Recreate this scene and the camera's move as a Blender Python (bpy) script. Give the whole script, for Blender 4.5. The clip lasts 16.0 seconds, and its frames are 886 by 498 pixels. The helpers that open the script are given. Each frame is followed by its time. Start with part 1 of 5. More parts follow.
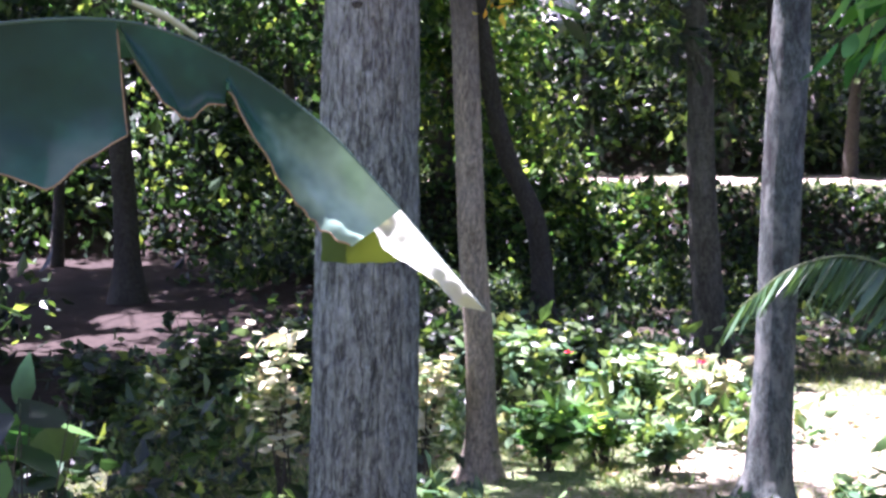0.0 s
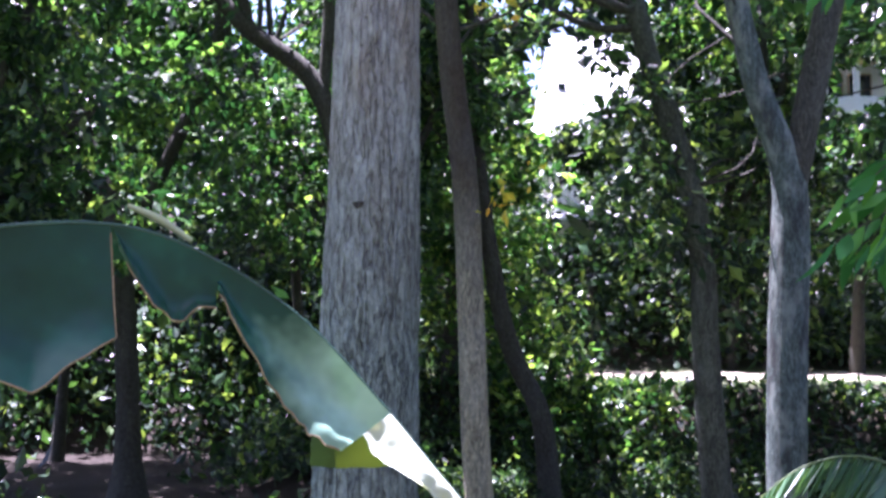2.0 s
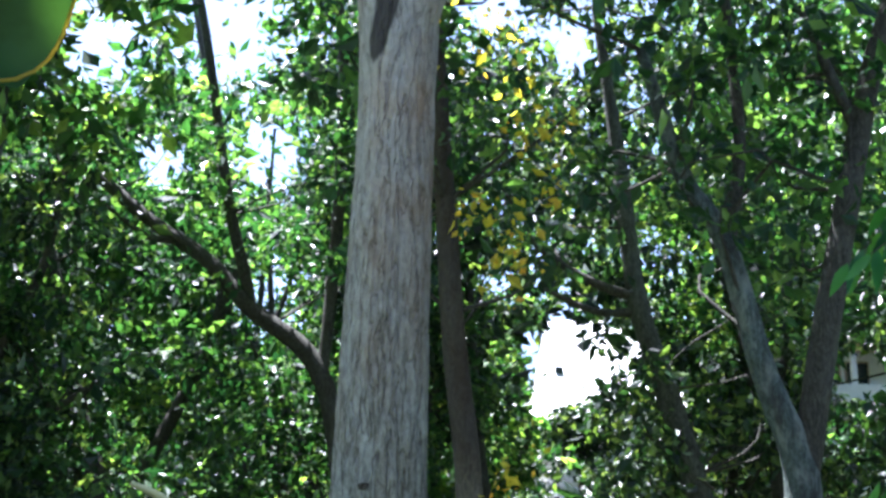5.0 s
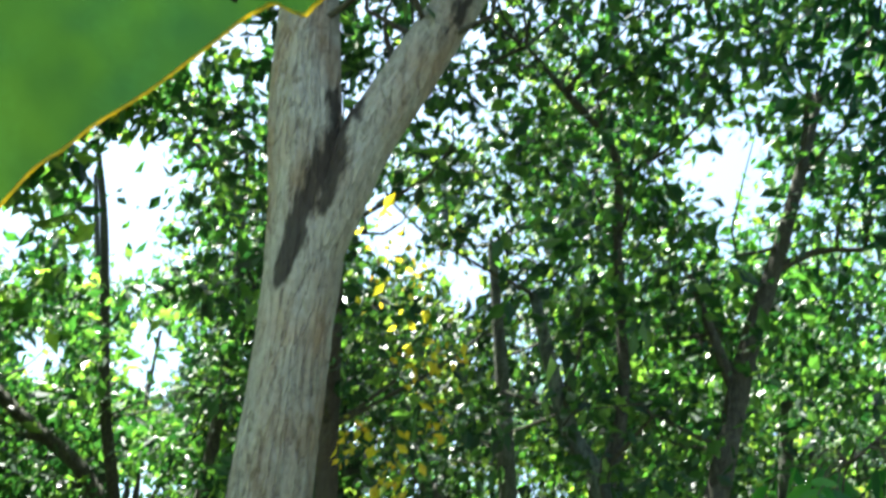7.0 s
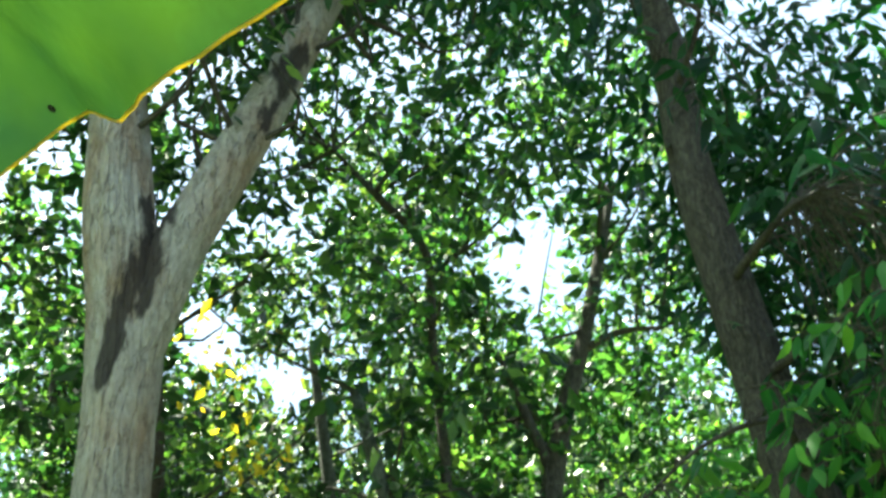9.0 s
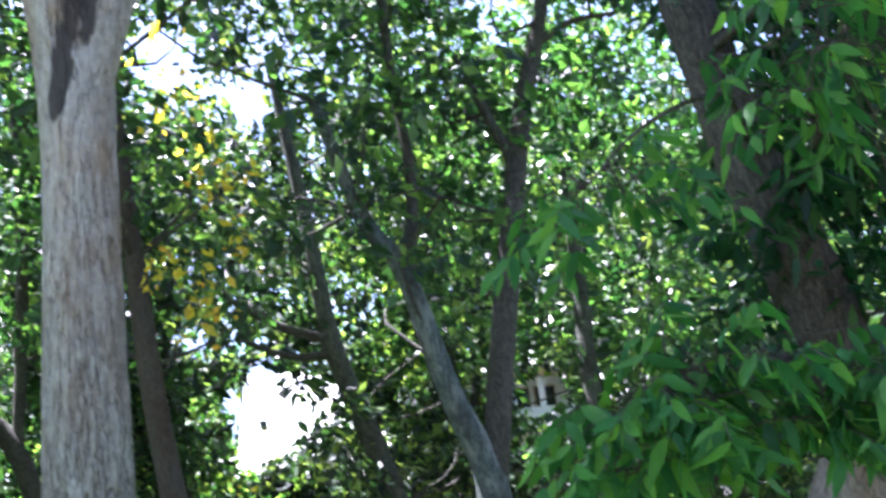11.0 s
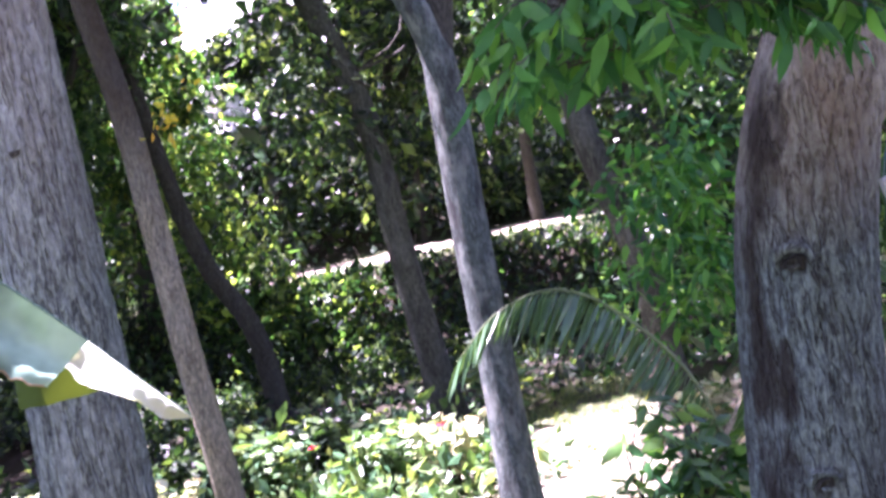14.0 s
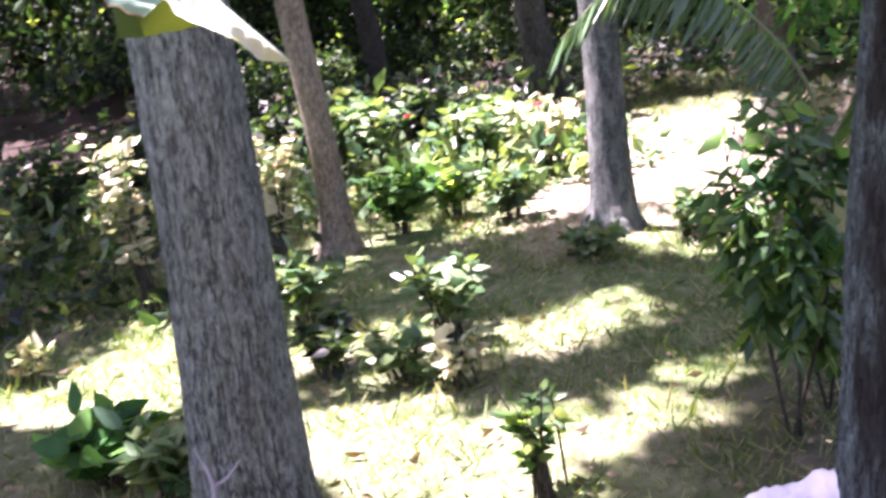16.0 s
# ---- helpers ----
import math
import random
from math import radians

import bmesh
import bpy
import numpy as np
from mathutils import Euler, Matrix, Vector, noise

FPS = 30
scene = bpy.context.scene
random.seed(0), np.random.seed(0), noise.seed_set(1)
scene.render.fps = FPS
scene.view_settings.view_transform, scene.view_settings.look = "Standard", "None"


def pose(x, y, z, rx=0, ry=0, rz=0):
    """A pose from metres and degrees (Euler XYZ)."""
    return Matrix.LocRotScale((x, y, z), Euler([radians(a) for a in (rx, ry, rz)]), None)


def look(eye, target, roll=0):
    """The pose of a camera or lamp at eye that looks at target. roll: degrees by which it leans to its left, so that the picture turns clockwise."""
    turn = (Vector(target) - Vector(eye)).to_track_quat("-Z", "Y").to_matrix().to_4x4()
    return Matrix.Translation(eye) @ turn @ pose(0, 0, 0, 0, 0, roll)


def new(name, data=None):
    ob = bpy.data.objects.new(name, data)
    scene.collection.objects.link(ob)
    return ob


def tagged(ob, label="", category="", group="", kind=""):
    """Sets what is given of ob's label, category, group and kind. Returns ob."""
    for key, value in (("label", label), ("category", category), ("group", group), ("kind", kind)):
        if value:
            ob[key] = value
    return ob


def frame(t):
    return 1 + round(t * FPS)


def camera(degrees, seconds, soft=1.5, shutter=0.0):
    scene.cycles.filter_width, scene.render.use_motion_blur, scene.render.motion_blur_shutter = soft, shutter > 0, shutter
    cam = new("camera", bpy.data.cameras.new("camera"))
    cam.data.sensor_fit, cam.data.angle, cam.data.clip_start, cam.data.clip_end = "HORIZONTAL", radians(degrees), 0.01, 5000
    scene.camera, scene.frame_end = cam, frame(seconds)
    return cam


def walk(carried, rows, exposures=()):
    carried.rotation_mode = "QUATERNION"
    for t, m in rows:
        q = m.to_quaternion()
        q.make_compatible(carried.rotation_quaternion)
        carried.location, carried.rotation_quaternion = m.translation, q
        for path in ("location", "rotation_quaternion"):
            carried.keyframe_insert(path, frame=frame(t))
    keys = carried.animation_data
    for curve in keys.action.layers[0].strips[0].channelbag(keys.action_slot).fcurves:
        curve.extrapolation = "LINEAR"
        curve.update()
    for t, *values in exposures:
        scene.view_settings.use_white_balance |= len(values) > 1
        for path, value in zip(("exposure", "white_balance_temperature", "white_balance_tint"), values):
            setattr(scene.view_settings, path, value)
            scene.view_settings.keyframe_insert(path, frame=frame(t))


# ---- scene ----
cam = camera(38.5, 16.0, soft=2.9, shutter=0.35)
PATH = [
    (0.0, pose(0.000, 0.000, 3.100, 85.00, -0.01, 0.00)),
    (0.5, pose(0.016, 0.009, 3.100, 86.28, -0.07, 0.10)),
    (1.0, pose(0.031, 0.004, 3.123, 88.38, -0.03, 0.27)),
    (1.5, pose(0.027, 0.013, 3.123, 91.06, -0.03, 0.28)),
    (2.0, pose(0.033, 0.019, 3.119, 93.74, -0.18, 0.31)),
    (2.5, pose(0.037, 0.018, 3.123, 96.24, -0.14, 0.35)),
    (3.0, pose(0.032, 0.011, 3.131, 98.53, -0.21, 0.33)),
    (3.5, pose(0.030, 0.019, 3.133, 100.64, -0.37, 0.30)),
    (5.8, pose(-0.058, 0.221, 3.130, 109.22, -2.27, -0.94)),
    (6.0, pose(-0.047, 0.206, 3.157, 109.92, -2.94, -1.55)),
    (6.5, pose(-0.055, 0.220, 3.239, 112.46, -3.97, -3.93)),
    (7.0, pose(-0.090, 0.093, 3.189, 116.67, -3.99, -6.81)),
    (7.5, pose(-0.118, -0.035, 3.127, 120.96, -3.10, -9.36)),
    (8.0, pose(-0.128, -0.122, 3.047, 123.12, -0.57, -13.38)),
    (8.2, pose(-0.123, -0.136, 3.013, 124.03, 0.13, -14.29)),
    (10.3, pose(-0.033, -0.286, 2.894, 112.56, 6.26, -7.78)),
    (10.5, pose(-0.028, -0.293, 2.880, 111.14, 6.49, -8.40)),
    (11.0, pose(-0.046, -0.286, 2.881, 108.22, 7.62, -11.81)),
    (11.5, pose(-0.055, -0.289, 2.868, 105.10, 9.28, -15.32)),
    (12.0, pose(0.011, -0.277, 2.878, 101.41, 10.77, -16.70)),
    (12.5, pose(0.063, -0.316, 3.030, 97.43, 12.41, -15.60)),
    (13.0, pose(0.032, -0.264, 3.082, 94.24, 12.31, -14.80)),
    (13.5, pose(0.040, -0.219, 3.079, 91.35, 12.33, -14.15)),
    (14.0, pose(0.063, -0.158, 3.074, 87.96, 12.29, -13.49)),
    (14.5, pose(0.071, -0.133, 3.062, 83.84, 12.09, -12.86)),
    (15.0, pose(0.072, -0.094, 3.045, 79.70, 11.50, -12.34)),
    (15.5, pose(0.069, -0.088, 3.034, 76.41, 10.03, -11.41)),
    (16.0, pose(0.061, -0.077, 3.028, 74.43, 8.06, -8.37)),
]
EXPOSURES = [(0.0, 3.45, 5700, 55), (2.0, 3.40, 5400, 46), (3.5, 3.13, 5300, 38), (5.8, 3.15, 5650, 12), (7.0, 3.25, 6300, -2), (8.2, 3.25, 6950, -13), (10.3, 3.63, 5800, 20),
             (12.0, 3.66, 5400, 45), (13.5, 3.89, 5550, 63), (16.0, 3.63, 6250, 60)]
walk(cam, PATH, EXPOSURES)

# ---- daylight ----
SUN = Vector((-0.22, 0.18, 0.96)).normalized()
world = bpy.data.worlds.new("sky")
scene.world = world
world.use_nodes = True
wn = world.node_tree
sky = wn.nodes.new("ShaderNodeTexSky")
sky.sky_type = "NISHITA"
sky.sun_disc = False
sky.dust_density = 3.0
sky.sun_elevation = math.asin(SUN.z)
sky.sun_rotation = math.atan2(SUN.x, SUN.y)
wn.links.new(sky.outputs[0], wn.nodes["Background"].inputs[0])
wn.nodes["Background"].inputs[1].default_value = 0.054
lamp = bpy.data.lights.new("sun", "SUN")
lamp.energy, lamp.angle, lamp.color = 5.0, radians(0.53), (1.0, 0.95, 0.87)
sun = new("sun", lamp)
sun.matrix_world = look((-40, 30, 70), Vector((-40, 30, 70)) - SUN)


# ---- materials ----
def ramp(n, stops):
    r = n.new("ShaderNodeValToRGB").color_ramp
    while len(r.elements) < len(stops):
        r.elements.new(0.5)
    for e, (p, c) in zip(r.elements, stops):
        e.position, e.color = p, (*c, 1)
    return n[-1]


def base(name, rough=0.7, spec=0.4):
    m = bpy.data.materials.new(name)
    m.use_nodes = True
    p = m.node_tree.nodes["Principled BSDF"]
    p.inputs["Roughness"].default_value = rough
    p.inputs["Specular IOR Level"].default_value = spec
    return m, m.node_tree.nodes, m.node_tree.links, p


def tex_noise(n, l, scale, stretch=(1, 1, 1), detail=4, rough=0.6, kind="ShaderNodeTexNoise"):
    co, mp = n.new("ShaderNodeTexCoord"), n.new("ShaderNodeMapping")
    mp.inputs["Scale"].default_value = stretch
    l.new(co.outputs["Object"], mp.inputs["Vector"])
    t = n.new(kind)
    t.inputs["Scale"].default_value = scale
    t.inputs["Detail"].default_value = detail
    t.inputs["Roughness"].default_value = rough
    l.new(mp.outputs[0], t.inputs["Vector"])
    return t


def math_node(n, l, op, a, b=None):
    k = n.new("ShaderNodeMath")
    k.operation = op
    l.new(a, k.inputs[0])
    if b is not None:
        k.inputs[1].default_value = b
    return k.outputs[0]


def bark_mat(name, dark, mid, light, lichen=0.3, bump=0.6, upper=None, stain=0.0, zr=(3.0, 5.6), blot=1.3, strands=1.0, moss=(0.225, 0.252, 0.225)):
    """Bark of long wandering fissures between flaky strips; upper: a tone blended in with height to paint the light or
    shade up there.
    """
    m, n, l, p = base(name, 0.88, 0.2)
    co = n.new("ShaderNodeTexCoord")
    sway = n.new("ShaderNodeTexNoise")
    sway.inputs["Scale"].default_value, sway.inputs["Detail"].default_value = 7.0, 3
    l.new(co.outputs["Object"], sway.inputs["Vector"])
    add = n.new("ShaderNodeMixRGB")
    add.blend_type = "ADD"
    add.inputs[0].default_value = 0.035
    l.new(co.outputs["Object"], add.inputs[1])
    l.new(sway.outputs["Color"], add.inputs[2])

    def grain(scale, squeeze, detail, rough):
        mp = n.new("ShaderNodeMapping")
        mp.inputs["Scale"].default_value = (1, 1, squeeze)
        l.new(add.outputs[0], mp.inputs["Vector"])
        t = n.new("ShaderNodeTexNoise")
        t.inputs["Scale"].default_value = scale
        t.inputs["Detail"].default_value = detail
        t.inputs["Roughness"].default_value = rough
        l.new(mp.outputs[0], t.inputs["Vector"])
        return t.outputs["Fac"]

    def ridged(fac, gain):
        return math_node(n, l, "MULTIPLY", math_node(n, l, "ABSOLUTE", math_node(n, l, "SUBTRACT", fac, 0.5)), gain)

    deep = ridged(grain(27 * strands, 0.13, 3, 0.6), 5.5)
    thin = ridged(grain(64 * strands, 0.2, 3, 0.65), 5.0)
    flake = grain(34 * strands, 0.5, 7, 0.8)
    crack = ramp(n, [(0.0, (0, 0, 0)), (0.08, (0.55, 0.55, 0.55)), (0.26, (1, 1, 1))])
    l.new(deep, crack.inputs[0])
    hair = ramp(n, [(0.0, (0.6, 0.6, 0.62)), (0.22, (0.95, 0.95, 0.95)), (0.9, (1.15, 1.13, 1.1))])
    l.new(thin, hair.inputs[0])
    tone = ramp(n, [(0.36, [c * 0.5 for c in mid]), (0.5, [(a + b) * 0.5 for a, b in zip(mid, light)]), (0.64, [c * 1.2 for c in light])])
    l.new(flake, tone.inputs[0])
    mul = n.new("ShaderNodeMixRGB")
    mul.blend_type = "MULTIPLY"
    mul.inputs[0].default_value = 1.0
    l.new(tone.outputs[0], mul.inputs[1])
    l.new(hair.outputs[0], mul.inputs[2])
    c0 = n.new("ShaderNodeMixRGB")
    c0.inputs[1].default_value = (*dark, 1)
    l.new(crack.outputs[0], c0.inputs[0])
    l.new(mul.outputs[0], c0.inputs[2])
    warp = tex_noise(n, l, max(3.0, blot * 1.4), (1, 1, 0.5), 5, 0.65)
    c2 = ramp(n, [(0.48, (0, 0, 0)), (0.6, (lichen, lichen, lichen))])
    l.new(warp.outputs["Fac"], c2.inputs[0])
    mix = n.new("ShaderNodeMixRGB")
    mix.inputs[2].default_value = (*moss, 1)
    l.new(c2.outputs[0], mix.inputs[0])
    l.new(c0.outputs[0], mix.inputs[1])
    out = mix
    if stain:
        big = tex_noise(n, l, blot, (1.3, 1.3, 0.5), 5, 0.62)
        sm = ramp(n, [(0.5, (0, 0, 0)), (0.66, (stain, stain, stain))])
        l.new(big.outputs["Fac"], sm.inputs[0])
        st = n.new("ShaderNodeMixRGB")
        st.inputs[2].default_value = (0.018, 0.016, 0.015, 1)
        l.new(sm.outputs[0], st.inputs[0])
        l.new(mix.outputs[0], st.inputs[1])
        mix = out = st
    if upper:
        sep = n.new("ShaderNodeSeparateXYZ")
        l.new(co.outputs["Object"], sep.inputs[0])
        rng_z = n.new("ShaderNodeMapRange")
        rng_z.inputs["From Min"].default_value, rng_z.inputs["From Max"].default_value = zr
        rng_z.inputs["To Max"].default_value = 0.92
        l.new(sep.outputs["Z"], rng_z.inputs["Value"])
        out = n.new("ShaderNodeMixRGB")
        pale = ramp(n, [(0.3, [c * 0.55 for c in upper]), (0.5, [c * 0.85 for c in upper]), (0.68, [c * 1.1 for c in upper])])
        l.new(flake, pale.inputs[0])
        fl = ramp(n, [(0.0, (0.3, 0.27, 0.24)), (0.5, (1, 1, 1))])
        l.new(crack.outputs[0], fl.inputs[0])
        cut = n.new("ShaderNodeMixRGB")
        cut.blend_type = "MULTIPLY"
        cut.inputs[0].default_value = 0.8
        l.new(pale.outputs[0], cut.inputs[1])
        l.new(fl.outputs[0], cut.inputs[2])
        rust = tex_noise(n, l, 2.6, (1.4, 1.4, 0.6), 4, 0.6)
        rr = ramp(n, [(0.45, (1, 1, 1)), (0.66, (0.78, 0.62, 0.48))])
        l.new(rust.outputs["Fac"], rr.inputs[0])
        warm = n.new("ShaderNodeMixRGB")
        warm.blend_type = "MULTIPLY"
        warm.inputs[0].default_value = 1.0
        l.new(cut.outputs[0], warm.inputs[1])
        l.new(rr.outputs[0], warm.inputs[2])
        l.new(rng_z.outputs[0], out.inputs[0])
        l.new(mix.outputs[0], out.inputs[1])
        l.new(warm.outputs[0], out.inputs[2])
    run = n.new("ShaderNodeAttribute")
    run.attribute_name = "resin"
    dark_run = n.new("ShaderNodeMixRGB")
    dark_run.inputs[2].default_value = (0.014, 0.012, 0.01, 1)
    l.new(run.outputs["Fac"], dark_run.inputs[0])
    l.new(out.outputs[0], dark_run.inputs[1])
    l.new(dark_run.outputs[0], p.inputs["Base Color"])
    h1 = n.new("ShaderNodeMixRGB")
    h1.inputs[0].default_value = 0.3
    l.new(crack.outputs[0], h1.inputs[1])
    l.new(thin, h1.inputs[2])
    h2 = n.new("ShaderNodeMixRGB")
    h2.inputs[0].default_value = 0.3
    l.new(h1.outputs[0], h2.inputs[1])
    l.new(flake, h2.inputs[2])
    b = n.new("ShaderNodeBump")
    b.inputs["Strength"].default_value, b.inputs["Distance"].default_value = bump, 0.03
    l.new(h2.outputs[0], b.inputs["Height"])
    l.new(b.outputs[0], p.inputs["Normal"])
    return m


def leaf_mat(name, colours, through_light=0.5, rough=0.42, spec=0.5, glow=(1.5, 1.35, 0.5)):
    """Leaves: each one its own tone, glossy above and letting light through."""
    m, n, l, p = base(name, rough, spec)
    g = n.new("ShaderNodeNewGeometry")
    k = len(colours) - 1
    c = ramp(n, [(i / k, col) for i, col in enumerate(colours)])
    l.new(g.outputs["Random Per Island"], c.inputs[0])
    t = tex_noise(n, l, 9, detail=2)
    v = n.new("ShaderNodeMixRGB")
    v.blend_type = "MULTIPLY"
    v.inputs[0].default_value = 0.5
    cr = ramp(n, [(0.3, (0.55, 0.6, 0.5)), (0.7, (1.15, 1.15, 1.0))])
    l.new(t.outputs["Fac"], cr.inputs[0])
    l.new(c.outputs[0], v.inputs[1])
    l.new(cr.outputs[0], v.inputs[2])
    l.new(v.outputs[0], p.inputs["Base Color"])
    tr = n.new("ShaderNodeBsdfTranslucent")
    tc = n.new("ShaderNodeMixRGB")
    tc.blend_type = "MULTIPLY"
    tc.inputs[0].default_value = 1.0
    tc.inputs[2].default_value = (*glow, 1)
    l.new(v.outputs[0], tc.inputs[1])
    l.new(tc.outputs[0], tr.inputs["Color"])
    mx = n.new("ShaderNodeMixShader")
    mx.inputs[0].default_value = through_light
    l.new(p.outputs[0], mx.inputs[1])
    l.new(tr.outputs[0], mx.inputs[2])
    l.new(mx.outputs[0], n["Material Output"].inputs["Surface"])
    return m


def plain_mat(name, colour, rough=0.7, var=0.25, scale=6.0, bump=0.2, stretch=(1, 1, 1)):
    m, n, l, p = base(name, rough)
    t = tex_noise(n, l, scale, stretch, 5)
    lo, hi = [c * (1 - var) for c in colour], [min(1, c * (1 + var)) for c in colour]
    c = ramp(n, [(0.3, lo), (0.7, hi)])
    l.new(t.outputs["Fac"], c.inputs[0])
    l.new(c.outputs[0], p.inputs["Base Color"])
    if bump:
        b = n.new("ShaderNodeBump")
        b.inputs["Strength"].default_value, b.inputs["Distance"].default_value = bump, 0.02
        l.new(t.outputs["Fac"], b.inputs["Height"])
        l.new(b.outputs[0], p.inputs["Normal"])
    return m


# upper tones: grey and near bark paint sky light aloft, tan paints leaf shade
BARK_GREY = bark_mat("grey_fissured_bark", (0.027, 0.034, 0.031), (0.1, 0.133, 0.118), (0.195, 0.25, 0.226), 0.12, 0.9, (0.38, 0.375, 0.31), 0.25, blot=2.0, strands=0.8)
BARK_BROWN = bark_mat("brown_fissured_bark", (0.02, 0.022, 0.017), (0.053, 0.06, 0.044), (0.101, 0.115, 0.085), 0.15, 0.8, None, 0.55, blot=3.5)
BARK_NEAR = bark_mat("brown_stained_bark", (0.015, 0.018, 0.018), (0.056, 0.085, 0.084), (0.126, 0.186, 0.184), 0.05, 1.0, (0.3, 0.28, 0.22), 0.75, (2.5, 3.6), strands=0.85)
BARK_PALE = bark_mat("pale_mottled_bark", (0.027, 0.036, 0.031), (0.056, 0.075, 0.064), (0.105, 0.14, 0.12), 0.6, 0.6, None, 0.7, blot=5.0, moss=(0.2, 0.225, 0.19))
BARK_TAN = bark_mat("tan_bark", (0.07, 0.066, 0.045), (0.175, 0.165, 0.112), (0.285, 0.268, 0.185), 0.15, 0.45, (0.05, 0.045, 0.034), 0.25, (3.3, 4.6), blot=4.0)
BARK_DARK = bark_mat("dark_bark", (0.015, 0.016, 0.012), (0.038, 0.038, 0.028), (0.07, 0.07, 0.052), 0.06, 0.4)
BARK_STAIN = bark_mat("resin_stained_bark", (0.005, 0.006, 0.005), (0.012, 0.014, 0.012), (0.028, 0.032, 0.027), 0.0, 0.6)
LEAF_DEEP = leaf_mat("deep_green_leaves", [(0.005, 0.018, 0.01), (0.009, 0.03, 0.015), (0.016, 0.05, 0.02), (0.03, 0.08, 0.027), (0.16, 0.26, 0.08)], 0.45)
LEAF_WOOD = leaf_mat("woodland_leaves", [(0.008, 0.028, 0.014), (0.014, 0.048, 0.02), (0.027, 0.078, 0.026), (0.055, 0.13, 0.036), (0.16, 0.27, 0.07)], 0.52, glow=(1.2, 1.4, 0.6))
LEAF_LIME = leaf_mat("lime_leaves", [(0.014, 0.045, 0.018), (0.03, 0.09, 0.026), (0.075, 0.165, 0.04), (0.3, 0.4, 0.09)], 0.56, glow=(1.2, 1.4, 0.6))
# copy for the thick tree's shaded leaves, their darkness put into the colour
LEAF_SHADE = leaf_mat("shaded_tree_leaves", [(0.004, 0.026, 0.012), (0.007, 0.042, 0.016), (0.012, 0.062, 0.02), (0.035, 0.115, 0.03)], 0.42, 0.5, 0.25, glow=(1.1, 1.4, 0.6))
LEAF_GOLD = leaf_mat("yellowing_leaves", [(0.3, 0.38, 0.04), (0.5, 0.48, 0.05), (0.42, 0.44, 0.05), (0.58, 0.5, 0.07), (0.6, 0.38, 0.05)], 0.7, glow=(1.5, 1.25, 0.5))
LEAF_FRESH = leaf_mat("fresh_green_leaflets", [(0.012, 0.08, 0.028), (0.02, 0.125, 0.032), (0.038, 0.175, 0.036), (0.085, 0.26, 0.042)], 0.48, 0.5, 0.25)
LEAF_SHRUB = leaf_mat("shrub_leaves", [(0.03, 0.095, 0.045), (0.06, 0.14, 0.055), (0.1, 0.19, 0.075), (0.2, 0.28, 0.12)], 0.35, 0.4)
LEAF_VARIEGATED = leaf_mat("variegated_leaves", [(0.07, 0.16, 0.05), (0.25, 0.33, 0.15), (0.5, 0.52, 0.36), (0.55, 0.55, 0.4), (0.45, 0.36, 0.18)], 0.38, 0.4, glow=(1.05, 1.1, 0.8))
LEAF_BROAD = leaf_mat("glossy_broad_leaves", [(0.012, 0.06, 0.022), (0.024, 0.092, 0.03), (0.045, 0.14, 0.04), (0.13, 0.27, 0.075)], 0.45, 0.38, 0.4)
LEAF_DRY = leaf_mat("dry_leaves", [(0.11, 0.085, 0.05), (0.19, 0.15, 0.09), (0.25, 0.2, 0.13), (0.14, 0.1, 0.06)], 0.15, 0.7)
GRASS = leaf_mat("grass_blades", [(0.05, 0.125, 0.028), (0.085, 0.17, 0.042), (0.17, 0.24, 0.09), (0.33, 0.36, 0.2)], 0.4, 0.5)


# ---- mesh tools ----
def raw_mesh(name, verts, tris, material, smooth=False):
    """A mesh from arrays of places and of triangles or quads."""
    verts, tris = np.asarray(verts, np.float32), np.asarray(tris, np.int32)
    me = bpy.data.meshes.new(name)
    k = tris.shape[1]
    me.vertices.add(len(verts))
    me.vertices.foreach_set("co", verts.ravel())
    me.loops.add(tris.size)
    me.loops.foreach_set("vertex_index", tris.ravel())
    me.polygons.add(len(tris))
    me.polygons.foreach_set("loop_start", np.arange(0, tris.size, k, dtype=np.int32))
    me.polygons.foreach_set("use_smooth", np.full(len(tris), smooth))
    me.update(calc_edges=True)
    me.materials.append(material)
    return me


def thing(name, label, category, at=(0, 0, 0), group="", kind=""):
    ob = new(name)
    ob.location = at
    ob.empty_display_size = 0.2
    bpy.context.view_layer.update()
    return tagged(ob, label, category, group, kind)


def under(ob, parent, label=""):
    """Hangs ob, whose mesh is in world places, under a thing or part."""
    ob.parent = parent
    if parent.parent is None:
        ob.matrix_parent_inverse = Matrix.Translation(parent.location).inverted()
    return tagged(ob, label)


def part(name, me, parent, label=""):
    return under(new(name, me), parent, label)


def spline(points, n):
    """A smooth line through the points, n places of it."""
    p = np.asarray(points, float)
    q = np.vstack([2 * p[0] - p[1], p, 2 * p[-1] - p[-2]])
    out = []
    for u in np.linspace(0, len(p) - 1 - 1e-9, n):
        i, f = int(u), u - int(u)
        a, b, c, d = q[i:i + 4]
        out.append(0.5 * (2 * b + (c - a) * f + (2 * a - 5 * b + 4 * c - d) * f * f + (3 * b - a - 3 * c + d) * f ** 3))
    return np.array(out)


